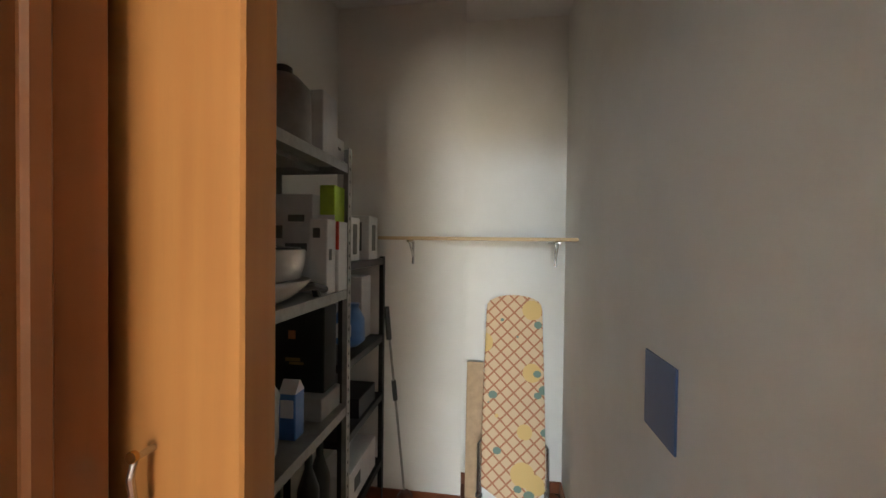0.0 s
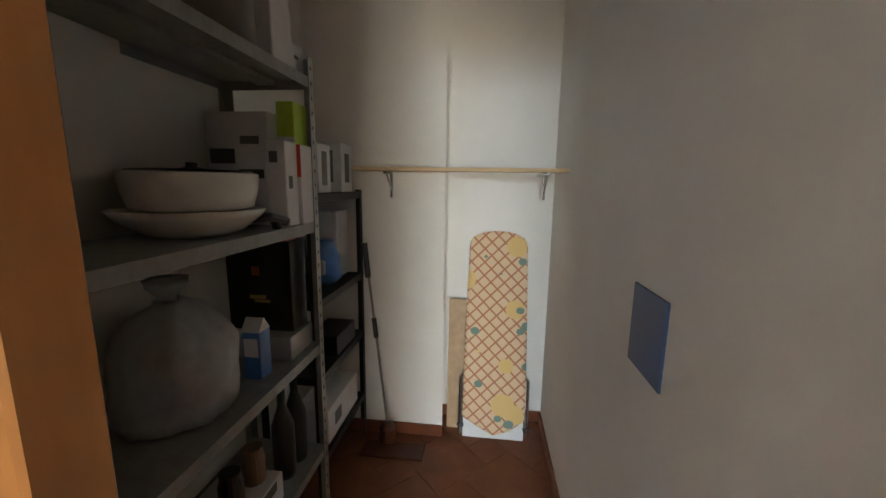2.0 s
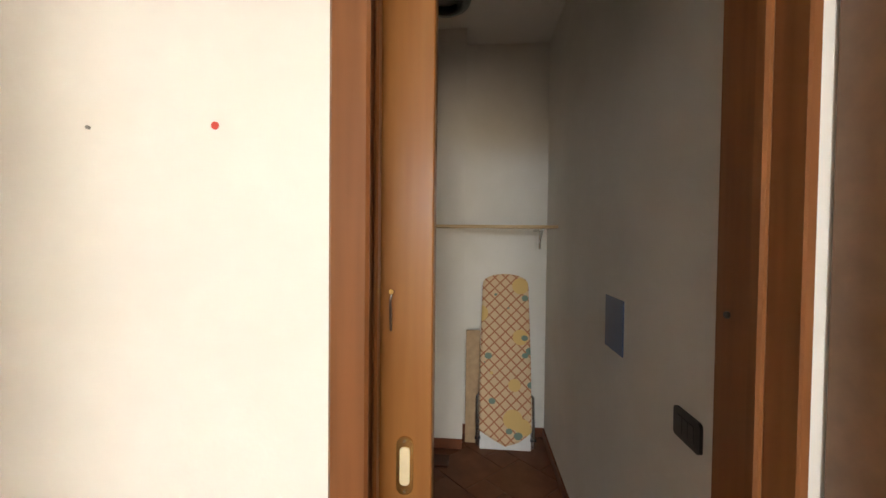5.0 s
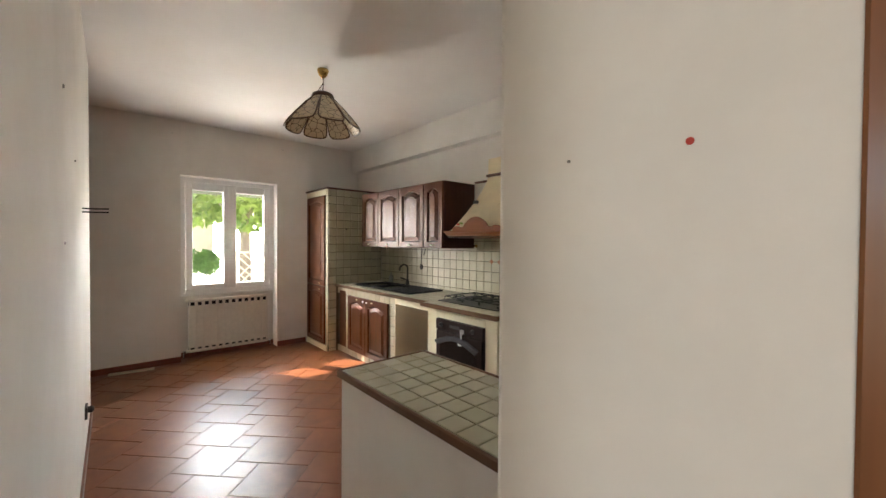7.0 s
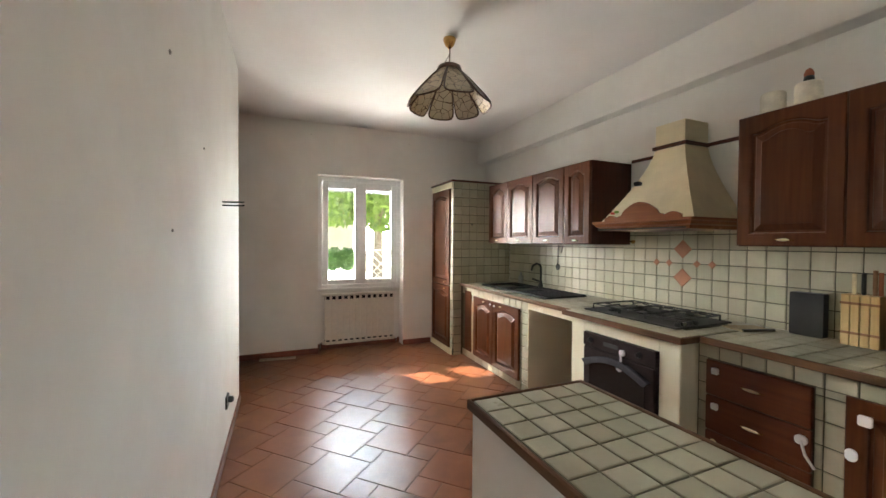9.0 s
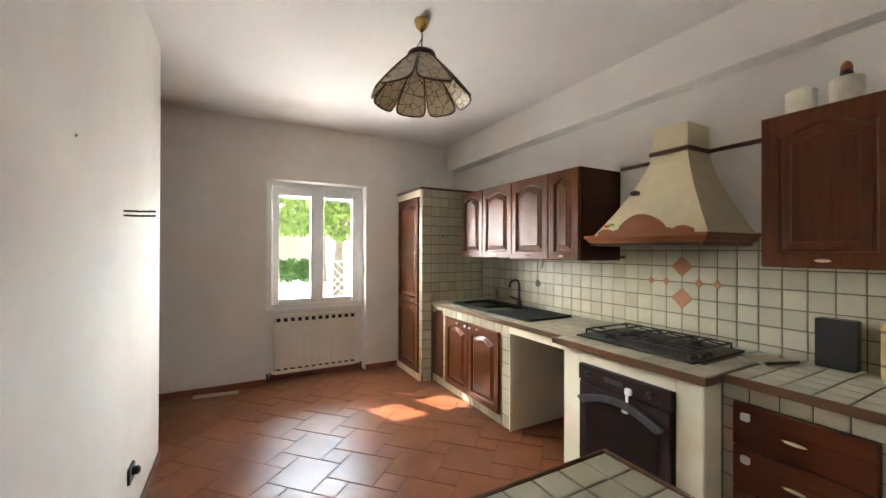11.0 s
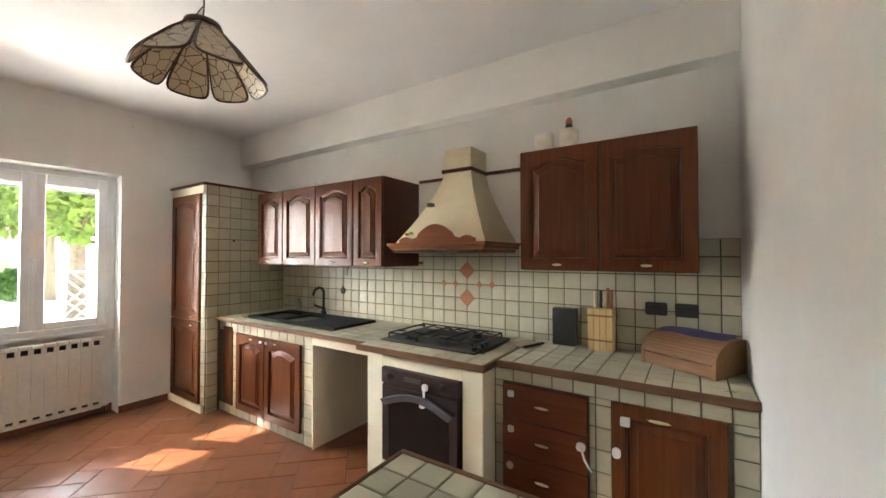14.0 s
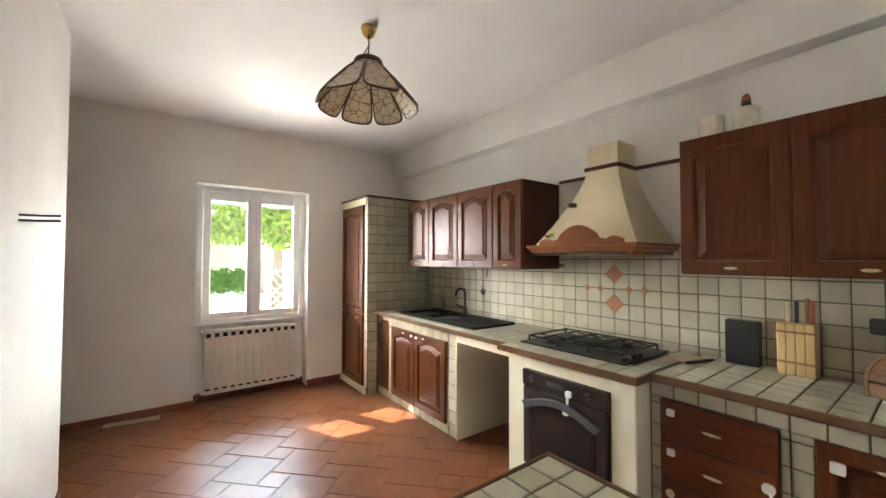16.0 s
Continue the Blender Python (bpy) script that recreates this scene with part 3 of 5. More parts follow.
def strap_lock(x, y, z, x2, z2, name="strap_lock"):
    t = thing(name, "white plastic strap catch between two fronts", "child lock", "child safety catches")
    part("pad", slab(rounded(x - 0.022, x + 0.022, z - 0.020, z + 0.020, 0.016), y - 0.014, y - 0.0005), WHITE, t)
    part("strap", tube([(x, y - 0.012, z), ((x + x2) / 2, y - 0.03, (z + z2) / 2), (x2, y - 0.012, z2)], 0.006), WHITE, t)
    return t


strap_lock(-1.975, 1.848, 0.545, -1.925, 0.44)
single("child_lock", slab(rounded(-1.832, -1.795, 0.535, 0.585, 0.018), 1.838, 1.8475), WHITE, "white rounded strap catch pad on the door", "child lock", "child safety catches")
t = thing("oven_lock", "white plastic safety catch across the oven door", "child lock", "child safety catches")
part("pad", slab(rounded(-2.838, -2.802, 0.70, 0.735, 0.008), 1.690, 1.7045), WHITE, t)
part("pad", slab(rounded(-2.842, -2.808, 0.605, 0.640, 0.008), 1.672, 1.6995), WHITE, t)
part("strap", box(-2.829, -2.815, 1.684, 1.694, 0.625, 0.715, 0.003), WHITE, t)
for a, z in ((-4.63, 0.745), (-4.545, 0.742)):
    child_lock(a, 1.784, z, w=0.02)


def worktop():
    w = thing("worktop", "tiled kitchen worktop with dark wooden edging", "worktop")
    part("slab", box(-5.362, -3.36, 1.775, WY - 0.004, 0.868, 0.897), GROUT, w)
    part("slab", box(-3.36, -2.44, 1.700, WY - 0.004, 0.868, 0.897), GROUT, w)
    part("slab", box(-2.44, -1.284, 1.850, WY - 0.004, 0.868, 0.897), GROUT, w)
    part("edging", box(-5.362, -3.365, 1.758, 1.775, 0.870, 0.905, 0.004), EDGING, w, "dark wooden edge strip")
    part("edging", box(-3.375, -2.425, 1.683, 1.700, 0.868, 0.907, 0.004), EDGING, w)
    part("edging", box(-2.441, -2.425, 1.700, 1.850, 0.868, 0.907, 0.004), EDGING, w)
    part("edging", box(-2.425, -1.282, 1.833, 1.850, 0.868, 0.907, 0.004), EDGING, w)
    return w


WORKTOP = worktop()


def sink():
    s = thing("sink", "black granite double-bowl sink with ridged drainer", "sink")
    top = 0.918
    bm = bmesh.new()
    X = [-5.09, -5.04, -4.70, -4.64, -4.36, -4.30, -3.87]
    Y = [1.93, 1.98, 2.30, 2.40]
    for i in range(6):
        for j in range(3):
            if j == 1 and i in (1, 3):
                continue
            box(X[i], X[i + 1], Y[j], Y[j + 1], 0.899, top, 0, bm)
    bmesh.ops.remove_doubles(bm, verts=bm.verts, dist=0.0005)
    part("rim", bm, SINKM, s)
    for a, b in ((-5.04, -4.70), (-4.64, -4.36)):
        lp = [[(x, y, z) for x, y in rounded(a + i, b - i, 1.98 + i, 2.30 - i, 0.03)] for i, z in ((0.0, top), (0.006, 0.83), (0.03, 0.79))]
        bowl = rings(lp, cap=False)
        bowl.faces.new([v for v in bowl.verts][-24:])
        part("bowl", bowl, SINKM, s)
    for i in range(7):
        part("ridge", box(-4.26, -3.91, 2.0 + i * 0.048, 2.008 + i * 0.048, top, top + 0.004), SINKM, s)
    f = thing("tap", "black kitchen tap with swan neck", "tap")
    part("base", lathe([(0.028, 0.915), (0.026, 0.95), (0.018, 0.955), (0.018, 0.99)], 16, None, (-4.52, 2.36, 0)), BLACK, f, "", True)
    part("spout", tube([(-4.52, 2.36, 0.96), (-4.52, 2.36, 1.14), (-4.52, 2.345, 1.17), (-4.52, 2.30, 1.185), (-4.52, 2.25, 1.16), (-4.52, 2.235, 1.11)], 0.012), BLACK, f, "", True)
    part("lever", tube([(-4.53, 2.35, 0.985), (-4.59, 2.30, 1.01)], 0.010), BLACK, f)


sink()


def hob():
    h = thing("hob", "dark gas hob with cast-iron grates", "hob")
    part("plate", box(-3.33, -2.575, 1.86, 2.39, 0.900, 0.914, 0.006), HOBM, h)
    for x, y, r in ((-3.16, 2.00, 0.045), (-3.16, 2.25, 0.035), (-2.95, 2.13, 0.06), (-2.78, 2.27, 0.04)):
        b = part("burner", lathe([(r, 0.912), (r, 0.922), (r * 0.7, 0.926), (r * 0.7, 0.934), (r * 0.3, 0.936)], 20, None, (x, y, 0)), IRON, h)
        part("burner_cap", lathe([(r * 0.72, 0.932), (r * 0.72, 0.938), (r * 0.5, 0.940)], 20, None, (x, y, 0)), STEEL if r < 0.04 else IRON, b)
    for x0, x1 in ((-3.30, -3.06), (-3.05, -2.85), (-2.84, -2.63)):
        bm = bmesh.new()
        tube([(x0, 1.93, 0.948), (x1, 1.93, 0.948), (x1, 2.35, 0.948), (x0, 2.35, 0.948), (x0, 1.93, 0.948)], 0.006, bm, 6)
        xm = (x0 + x1) / 2
        tube([(xm, 1.93, 0.950), (xm, 2.07, 0.953)], 0.006, bm, 6)
        tube([(xm, 2.35, 0.950), (xm, 2.21, 0.953)], 0.006, bm, 6)
        for y in (2.02, 2.26):
            tube([(x0, y, 0.950), (x0 + 0.075, y, 0.953)], 0.006, bm, 6)
            tube([(x1, y, 0.950), (x1 - 0.075, y, 0.953)], 0.006, bm, 6)
        for x in (x0, x1):
            for y in (1.93, 2.35):
                tube([(x, y, 0.912), (x, y, 0.948)], 0.006, bm, 6)
        part("grate", bm, IRON, h)
    for i in range(4):
        part("knob", lathe([(0.018, 0.912), (0.018, 0.932), (0.013, 0.936)], 16, None, (-2.615, 1.92 + i * 0.055, 0)), STEEL if i == 1 else BLACK, h)


hob()


def hood():
    h = thing("cooker_hood", "cream cooker hood with cherry wooden moulding", "cooker hood")
    part("light_box", box(-3.30, -2.60, 1.96, 2.492, 1.512, 1.545), HOBM, h)
    cx = -2.93
    mould = [(0.345, 1.965, 1.510), (0.352, 1.958, 1.530), (0.370, 1.940, 1.538), (0.378, 1.932, 1.555), (0.388, 1.922, 1.562), (0.388, 1.922, 1.578)]
    part("moulding", rings([[(cx - w, y, z), (cx + w, y, z), (cx + w, 2.494, z), (cx - w, 2.494, z)] for w, y, z in mould]), HOODWOOD, h, "cherry wooden base moulding")
    loops = []
    for i in range(9):
        f = i / 8
        g = 1 - (1 - f) ** 1.35
        w = 0.362 + (0.112 - 0.362) * g
        y = 1.985 + (2.25 - 1.985) * g
        z = 1.578 + (2.10 - 1.578) * f
        loops.append([(cx - w, y, z), (cx + w, y, z), (cx + w, 2.494, z), (cx - w, 2.494, z)])
    part("canopy", rings(loops), HOODCREAM, h, "cream tapering canopy")
    part("neck", box(cx - 0.112, cx + 0.112, 2.25, 2.494, 2.125, 2.275, 0.003), HOODCREAM, h)
    part("collar", box(cx - 0.128, cx + 0.128, 2.234, 2.494, 2.10, 2.125, 0.004), CARCASS, h, "dark wooden collar strip")
    top = []
    for i in range(33):
        s = -1 + 2 * i / 32
        a = abs(s)
        z = 1.60 + (0.088 * math.cos(a / 0.56 * math.pi / 2) if a < 0.5 else 0.0) + (0.020 * math.sin((a - 0.62) / 0.38 * math.pi) if a > 0.62 else 0.012)
        top.append((cx + 0.30 * s, z))
    part("apron", slab([(cx - 0.30, 1.576), (cx + 0.30, 1.576)] + top[::-1], 1.955, 1.972), HOODWOOD, h, "scalloped cherry wooden apron")
    part("badge", slab(rounded(cx - 0.155, cx - 0.105, 1.835, 1.865, 0.012), 2.085, 2.112), BLACK, h, "small dark control badge")
    for x, z, m in ((cx - 0.27, 1.640, RED), (cx - 0.235, 1.648, LEAF)):
        part("painted_flower", slab(rounded(x - 0.012, x + 0.012, z - 0.008, z + 0.010, 0.007), 1.995, 2.018), m, h, "small painted flower")


hood()
structure("picture_rail_a", box(-3.455, -2.37, WY - 0.016, WY, 2.105, 2.130, 0.003), CARCASS, "dark wooden strip on the kitchen wall", "trim")

# ---- peninsula ----


def peninsula():
    p = thing("peninsula", "plastered half-height peninsula with tiled top and dark edging", "peninsula")
    part("body", prism([(-2.36, 0.395), (-1.13, 0.395), (-1.20, 0.935), (-2.36, 0.935)], 0, 0.765), WALL, p)
    part("slab", prism([(-2.362, 0.392), (-1.133, 0.392), (-1.21, 0.935), (-2.362, 0.935)], 0.765, 0.792), GROUT, p)
    part("edging", box(-2.377, -1.125, 0.375, 0.392, 0.762, 0.802, 0.005), EDGING, p, "dark wooden edge strip")
    part("edging", box(-2.377, -2.362, 0.392, 0.937, 0.762, 0.802, 0.005), EDGING, p)
    part("edging", box(-2.377, -1.21, 0.937, 0.952, 0.762, 0.802, 0.005), EDGING, p)
    return p


PENINSULA = peninsula()

# ---- ceiling lamp ----


def ceiling_lamp():
    l = thing("pendant_lamp", "eight-petal leaded glass pendant lamp on a chain", "lamp", at=(-3.617, 0.835, 0))
    part("canopy", lathe([(0.045, CZ), (0.047, CZ - 0.012), (0.032, CZ - 0.05), (0.018, CZ - 0.062), (0.006, CZ - 0.075)], 24), BRASS, l, "brass ceiling rose", True)
    part("cord", tube([(0, 0, CZ - 0.06), (0.004, 0.002, 2.80), (-0.004, 0, 2.69)], 0.0045), LEAD, l)
    part("wire", tube([(0.004, 0.002, 2.79), (-0.05, -0.02, 2.735), (-0.035, 0.0, 2.72), (0.0, 0, 2.73), (0.02, 0, 2.71)], 0.003), LEAD, l)
    part("crown", lathe([(0.018, 2.712), (0.060, 2.706), (0.084, 2.692), (0.092, 2.670), (0.090, 2.662)], 24), LEAD, l, "bronze crown ring", True)
    n = 8
    for k in range(n):
        a0 = 2 * math.pi * (k - 0.225) / n
        half = math.pi / n * 0.985
        # petal outline as (along the slope 0..1, across -1..1)
        out = [(0.0, -1.0), (0.35, -1.0), (0.7, -1.0), (0.83, -0.99), (0.91, -0.94), (0.96, -0.85), (0.985, -0.70), (1.0, -0.4), (1.005, 0.0), (1.0, 0.4), (0.985, 0.70), (0.96, 0.85), (0.91, 0.94), (0.83, 0.99), (0.7, 1.0), (0.35, 1.0), (0.0, 1.0)]

        def place(u, v, lift=0.0):
            r = 0.066 + 0.230 * u
            z = 2.672 - 0.268 * (u ** 1.12)
            tang = v * r * math.tan(half) * (1 - 0.07 * u)
            ca, sa = math.cos(a0), math.sin(a0)
            return (r * ca - tang * sa + lift * ca * 0.75, r * sa + tang * ca + lift * sa * 0.75, z + lift * 0.66)

        bm = bmesh.new()
        lo = [bm.verts.new(place(u, v * 0.99)) for u, v in out]
        hi = [bm.verts.new(place(u, v * 0.99, 0.004)) for u, v in out]
        bm.faces.new(lo)
        bm.faces.new(hi[::-1])
        m = len(out)
        for i in range(m):
            bm.faces.new((lo[i], lo[(i + 1) % m], hi[(i + 1) % m], hi[i]))
        petal = part("petal", bm, LAMPGLASS, l)
        part("came", tube([place(u, v * 0.985, 0.002) for u, v in out] + [place(*out[0], 0.002)], 0.0065, None, 6), LEAD, petal, "bronze edging")
    part("socket", lathe([(0.02, 2.70), (0.022, 2.64), (0.018, 2.60)], 16), LEAD, l)


ceiling_lamp()

# ---- things on the worktop and the kitchen walls ----
single("black_box", slab(rounded(-2.285, -2.135, 0.906, 1.147, 0.008), 2.40, 2.455), BLACK, "flat black box leaning at the tiled wall", "box")
t = thing("knife_block", "light wooden slatted knife block with knives", "knife block")
for i in range(4):
    part("slat", box(-2.053 + i * 0.036, -2.019 + i * 0.036, 2.36, 2.46, 0.906, 1.165, 0.003), BEECH, t)
for z in (0.965, 1.115):
    part("band", box(-2.055, -1.909, 2.357, 2.361, z, z + 0.012), CRATE, t)
for x, h, m in ((-2.02, 1.27, PORCELAIN), (-1.985, 1.275, BLACK), (-1.945, 1.29, CRATE), (-1.925, 1.28, TERRA)):
    part("knife_handle", tube([(x, 2.41, 1.16), (x + 0.002, 2.40, 1.20), (x + 0.004, 2.395, h)], 0.009), m, t)


def bread_box():
    b = thing("bread_box", "wooden roll-top bread box with purple cloth", "bread box", at=(-1.745, 2.245, 0.906), rz=-30.0)
    prof = [(0.0, 0.0), (0.27, 0.0), (0.27, 0.165)] + [(0.15 - 0.15 * math.sin(radians(a)), 0.07 + 0.10 * math.cos(radians(a))) for a in (0, 15, 30, 45, 60, 75, 90)]
    for x0, x1 in ((0.0, 0.014), (0.362, 0.376)):
        part("side", rings([[(x0, y, z) for y, z in prof], [(x1, y, z) for y, z in prof]]), CRATE, b)
    part("base", box(0.014, 0.362, 0.012, 0.262, 0.0, 0.012), CRATE, b)
    part("back", box(0.014, 0.362, 0.255, 0.268, 0.012, 0.163), CRATE, b)
    part("front_board", box(0.014, 0.362, 0.004, 0.016, 0.012, 0.062, 0.003), CRATE, b)
    for i in range(9):
        a0, a1 = 90 - i * 10, 80.6 - i * 10
        lp = []
        for r in (0.148, 0.140):
            for a in ((a0, a1) if r > 0.145 else (a1, a0)):
                lp.append((0.15 - r * math.sin(radians(a)), 0.07 + (r - 0.05) * math.cos(radians(a))))
        part("tambour_slat", rings([[(0.015, y, z) for y, z in lp], [(0.361, y, z) for y, z in lp]]), CRATE, b)
    part("lid", box(0.015, 0.361, 0.15, 0.255, 0.158, 0.167), CRATE, b)
    part("knob", lathe([(0.004, 0.0), (0.009, -0.008), (0.006, -0.014)], 12, None, (0.188, 0.004, 0.075), "y"), CRATE, b)
    c = thing("folded_cloth", "folded purple cloth lying on the bread box", "cloth", at=(-1.745, 2.245, 0.906), rz=-30.0)
    lo = [[(0.02 + 0.33 * u, 0.10 + 0.16 * v, 0.168 + 0.006 * math.sin(5 * u + 3 * v) ** 2) for u in (0, 0.2, 0.4, 0.6, 0.8, 1.0)] for v in (0, 0.25, 0.5, 0.75, 1.0)]
    bm = bmesh.new()
    for dz, flip in ((0.0, True), (0.009, False)):
        g = [[bm.verts.new((x, y, z + dz)) for x, y, z in row] for row in lo]
        for i in range(4):
            for j in range(5):
                q = (g[i][j], g[i][j + 1], g[i + 1][j + 1], g[i + 1][j])
                bm.faces.new(q[::-1] if flip else q)
    part("cloth", bm, PURPLE, c)


bread_box()


def wall_outlet(x0, x1, z0, z1):
    o = thing("wall_outlet", "black plastic wall outlet on the tiles", "outlet", "outlets over the worktop")
    part("plate", slab(rounded(x0, x1, z0, z1, 0.012), WY - 0.030, WY - 0.008), BLACK, o)
    part("insert", slab(rounded(x0 + 0.014, x1 - 0.014, z0 + 0.014, z1 - 0.014, 0.004), WY - 0.033, WY - 0.029), BLACK, o)


wall_outlet(-1.745, -1.630, 1.137, 1.212)
wall_outlet(-1.592, -1.477, 1.135, 1.212)
t = thing("serving_board", "beige cloth and board lying on the worktop", "board")
part("board", prism([(-2.54, 2.22), (-2.40, 2.17), (-2.33, 2.36), (-2.47, 2.41)], 0.906, 0.913), BEIGECLOTH, t)
part("edge_roll", tube([(-2.40, 2.175, 0.914), (-2.335, 2.36, 0.914)], 0.008), BLACK, t)
for x, top in ((-2.238, None), (-2.09, 1)):
    c = thing("candle", "cream wax pillar candle on top of the cabinet", "candle", "candles")
    part("wax", lathe([(0.050, 2.106), (0.054, 2.112), (0.054, 2.205), (0.048, 2.212), (0.038, 2.200)], 24, None, (x, 2.10, 0)), WAX, c, "", False)
    if top:
        k = part("cactus", lathe([(0.018, 2.20), (0.022, 2.225), (0.019, 2.245)], 14, None, (x, 2.10, 0)), KGREEN, c, "small dark green cactus ornament", True)
        part("cactus_tip", lathe([(0.019, 2.243), (0.020, 2.258), (0.013, 2.276), (0.004, 2.284)], 14, None, (x, 2.10, 0)), TERRA, k, "dull red tip", True)
t = thing("hanging_utensils", "steel ladle and skimmer hanging from a rail", "utensil")
part("ladle", tube([(-4.36, 2.465, 1.39), (-4.36, 2.46, 1.20), (-4.355, 2.44, 1.17)], 0.005), STEEL, t)
part("skimmer", lathe([(0.030, 0.0), (0.034, -0.006), (0.028, -0.010)], 16, None, (-4.352, 2.46, 1.155), "y"), IRON, t)
part("hook", tube([(-4.29, 2.47, 1.39), (-4.29, 2.455, 1.33), (-4.28, 2.44, 1.31)], 0.005), STEEL, t)
single("soap_bottle", lathe([(0.028, 0.906), (0.030, 0.92), (0.030, 0.99), (0.012, 1.02), (0.010, 1.05)], 16, None, (-5.02, 2.44, 0)), CLEARBAG, "milky plastic soap bottle beside the sink", "bottle", smooth=True)
t = thing("gas_tap", "brass gas tap on the tiled wall", "tap")
part("body", lathe([(0.016, 0), (0.016, -0.02), (0.008, -0.035)], 12, None, (-3.42, WY - 0.008, 1.43), "y"), BRASS, t)
part("lever", box(-3.45, -3.40, WY - 0.046, WY - 0.040, 1.424, 1.436, 0.002), BRASS, t)

# marks, nails and fittings on the walls
single("red_dot", lathe([(0.0065, 0), (0.006, -0.002), (0.002, -0.003)], 14, None, (-0.747, PY, 1.63), "y"), RED, "round red sticker on the plaster wall", "sticker")


def nail(x, y, z, axis, d, r=0.005):
    single("nail", lathe([(r, 0), (r, d * 0.7), (r * 0.4, d)], 10, None, (x, y, z), axis), GREYPOT, "small nail in the plaster wall", "nail", "nails")


nail(-0.965, PY, 1.63, "y", -0.006, 0.003)
nail(WX, 0.04, 2.74, "x", 0.006)
nail(WX, 1.313, 2.75, "x", 0.006)
nail(-3.2, LY, 1.86, "y", 0.006)
nail(-2.6, LY, 2.05, "y", 0.006, 0.008)
nail(-2.62, LY, 1.45, "y", 0.005, 0.006)
for z in (1.640, 1.662):
    h = thing("wall_hook", "dark iron peg standing out from the passage wall", "hook", "hooks")
    part("bar", tube([(-3.82, LY - 0.002, z), (-3.82, LY + 0.06, z), (-3.82, LY + 0.125, z + 0.003)], 0.0045), SHADEPEG, h)
t = thing("wall_socket", "dark wall socket beside the wall end", "outlet")
part("plate", slab(rounded(-4.03, -3.915, 0.29, 0.37, 0.010), LY, LY + 0.012), BLACK, t)
part("plug", lathe([(0.020, LY + 0.012), (0.022, LY + 0.035), (0.012, LY + 0.045)], 14, None, (-3.97, 0, 0.34), "y"), BLACK, t)
single("loose_skirting", box(-0.20, 0.20, -0.035, 0.035, 0, 0.014, 0.003), HOUSEW, "loose pale skirting piece lying on the floor", "skirting", at=(-5.98, -0.34, 0), rz=84)
single("window_latch", lathe([(0.008, 0), (0.008, 0.012), (0.004, 0.016)], 10, None, (WX, 0.10, 1.35), "x"), WHITE, "small white stay hook on the wall", "hook")

# ---- storeroom ----


def rack(x0, x1, y0, y1, levels, mat, label, top):
    r = thing("shelf_rack", label, "shelving")
    for x in (x0, x1):
        for y in (y0, y1):
            sx = 1 if x == x0 else -1
            sy = 1 if y == y0 else -1
            bm = box(min(x, x + sx * 0.034), max(x, x + sx * 0.034), min(y, y + sy * 0.003), max(y, y + sy * 0.003), 0, top)
            box(min(x, x + sx * 0.003), max(x, x + sx * 0.003), min(y + sy * 0.003, y + sy * 0.034), max(y + sy * 0.003, y + sy * 0.034), 0, top, 0, bm)
            p = part("post", bm, mat, r)
            # bolt slots aren't cut; black patches paint the shade inside them
            hb = bmesh.new()
            z = 0.06
            while z < top - 0.03:
                box(x - 0.0008, x + 0.0008, y + sy * 0.014, y + sy * 0.021, z, z + 0.012, 0, hb)
                z += 0.05
            tagged(part("slots", hb, SHADEPEG, p, "row of bolt slots, their shade drawn as black patches"), kind="stuff")
    for z in levels:
        sh = part("shelf", box(x0 + 0.004, x1 - 0.004, y0 + 0.004, y1 - 0.004, z - 0.004, z), mat, r)
        for a in ((x1 - 0.006, x1 - 0.004, y0 + 0.004, y1 - 0.004), (x0 + 0.004, x0 + 0.006, y0 + 0.004, y1 - 0.004), (x0 + 0.006, x1 - 0.006, y0 + 0.004, y0 + 0.006), (x0 + 0.006, x1 - 0.006, y1 - 0.006, y1 - 0.004)):
            part("lip", box(*a, z - 0.036, z - 0.004), mat, sh)
        part("stiffener", box((x0 + x1) / 2 - 0.03, (x0 + x1) / 2 + 0.03, y0 + 0.006, y1 - 0.006, z - 0.020, z - 0.004), mat, sh)
    return r


rack(-1.155, -0.813, 0.70, 1.600, (1.836, 1.329, 0.852, 0.40, 0.06), RACK, "grey slotted steel shelf rack full of household goods", 1.90)
rack(-1.155, -0.868, 1.68, 2.262, (1.43, 0.98, 0.64, 0.25), RACKB, "black slotted steel shelf rack with small goods", 1.44)


def carton(name, x0, x1, y0, y1, z0, z1, mat, label, marks=()):
    """A box with printed patches: (face, a0, a1, z0, z1, material), face x or y, fractions."""
    c = thing(name, label, "box")
    part("carton", box(x0, x1, y0, y1, z0, z1, 0.003), mat, c)
    for face, a0, a1, b0, b1, m in marks:
        za, zb = z0 + (z1 - z0) * b0, z0 + (z1 - z0) * b1
        if face == "x":
            part("print", box(x1, x1 + 0.0012, y0 + (y1 - y0) * a0, y0 + (y1 - y0) * a1, za, zb), m, c)
        else:
            part("print", box(x0 + (x1 - x0) * a0, x0 + (x1 - x0) * a1, y0 - 0.0012, y0, za, zb), m, c)
    return c


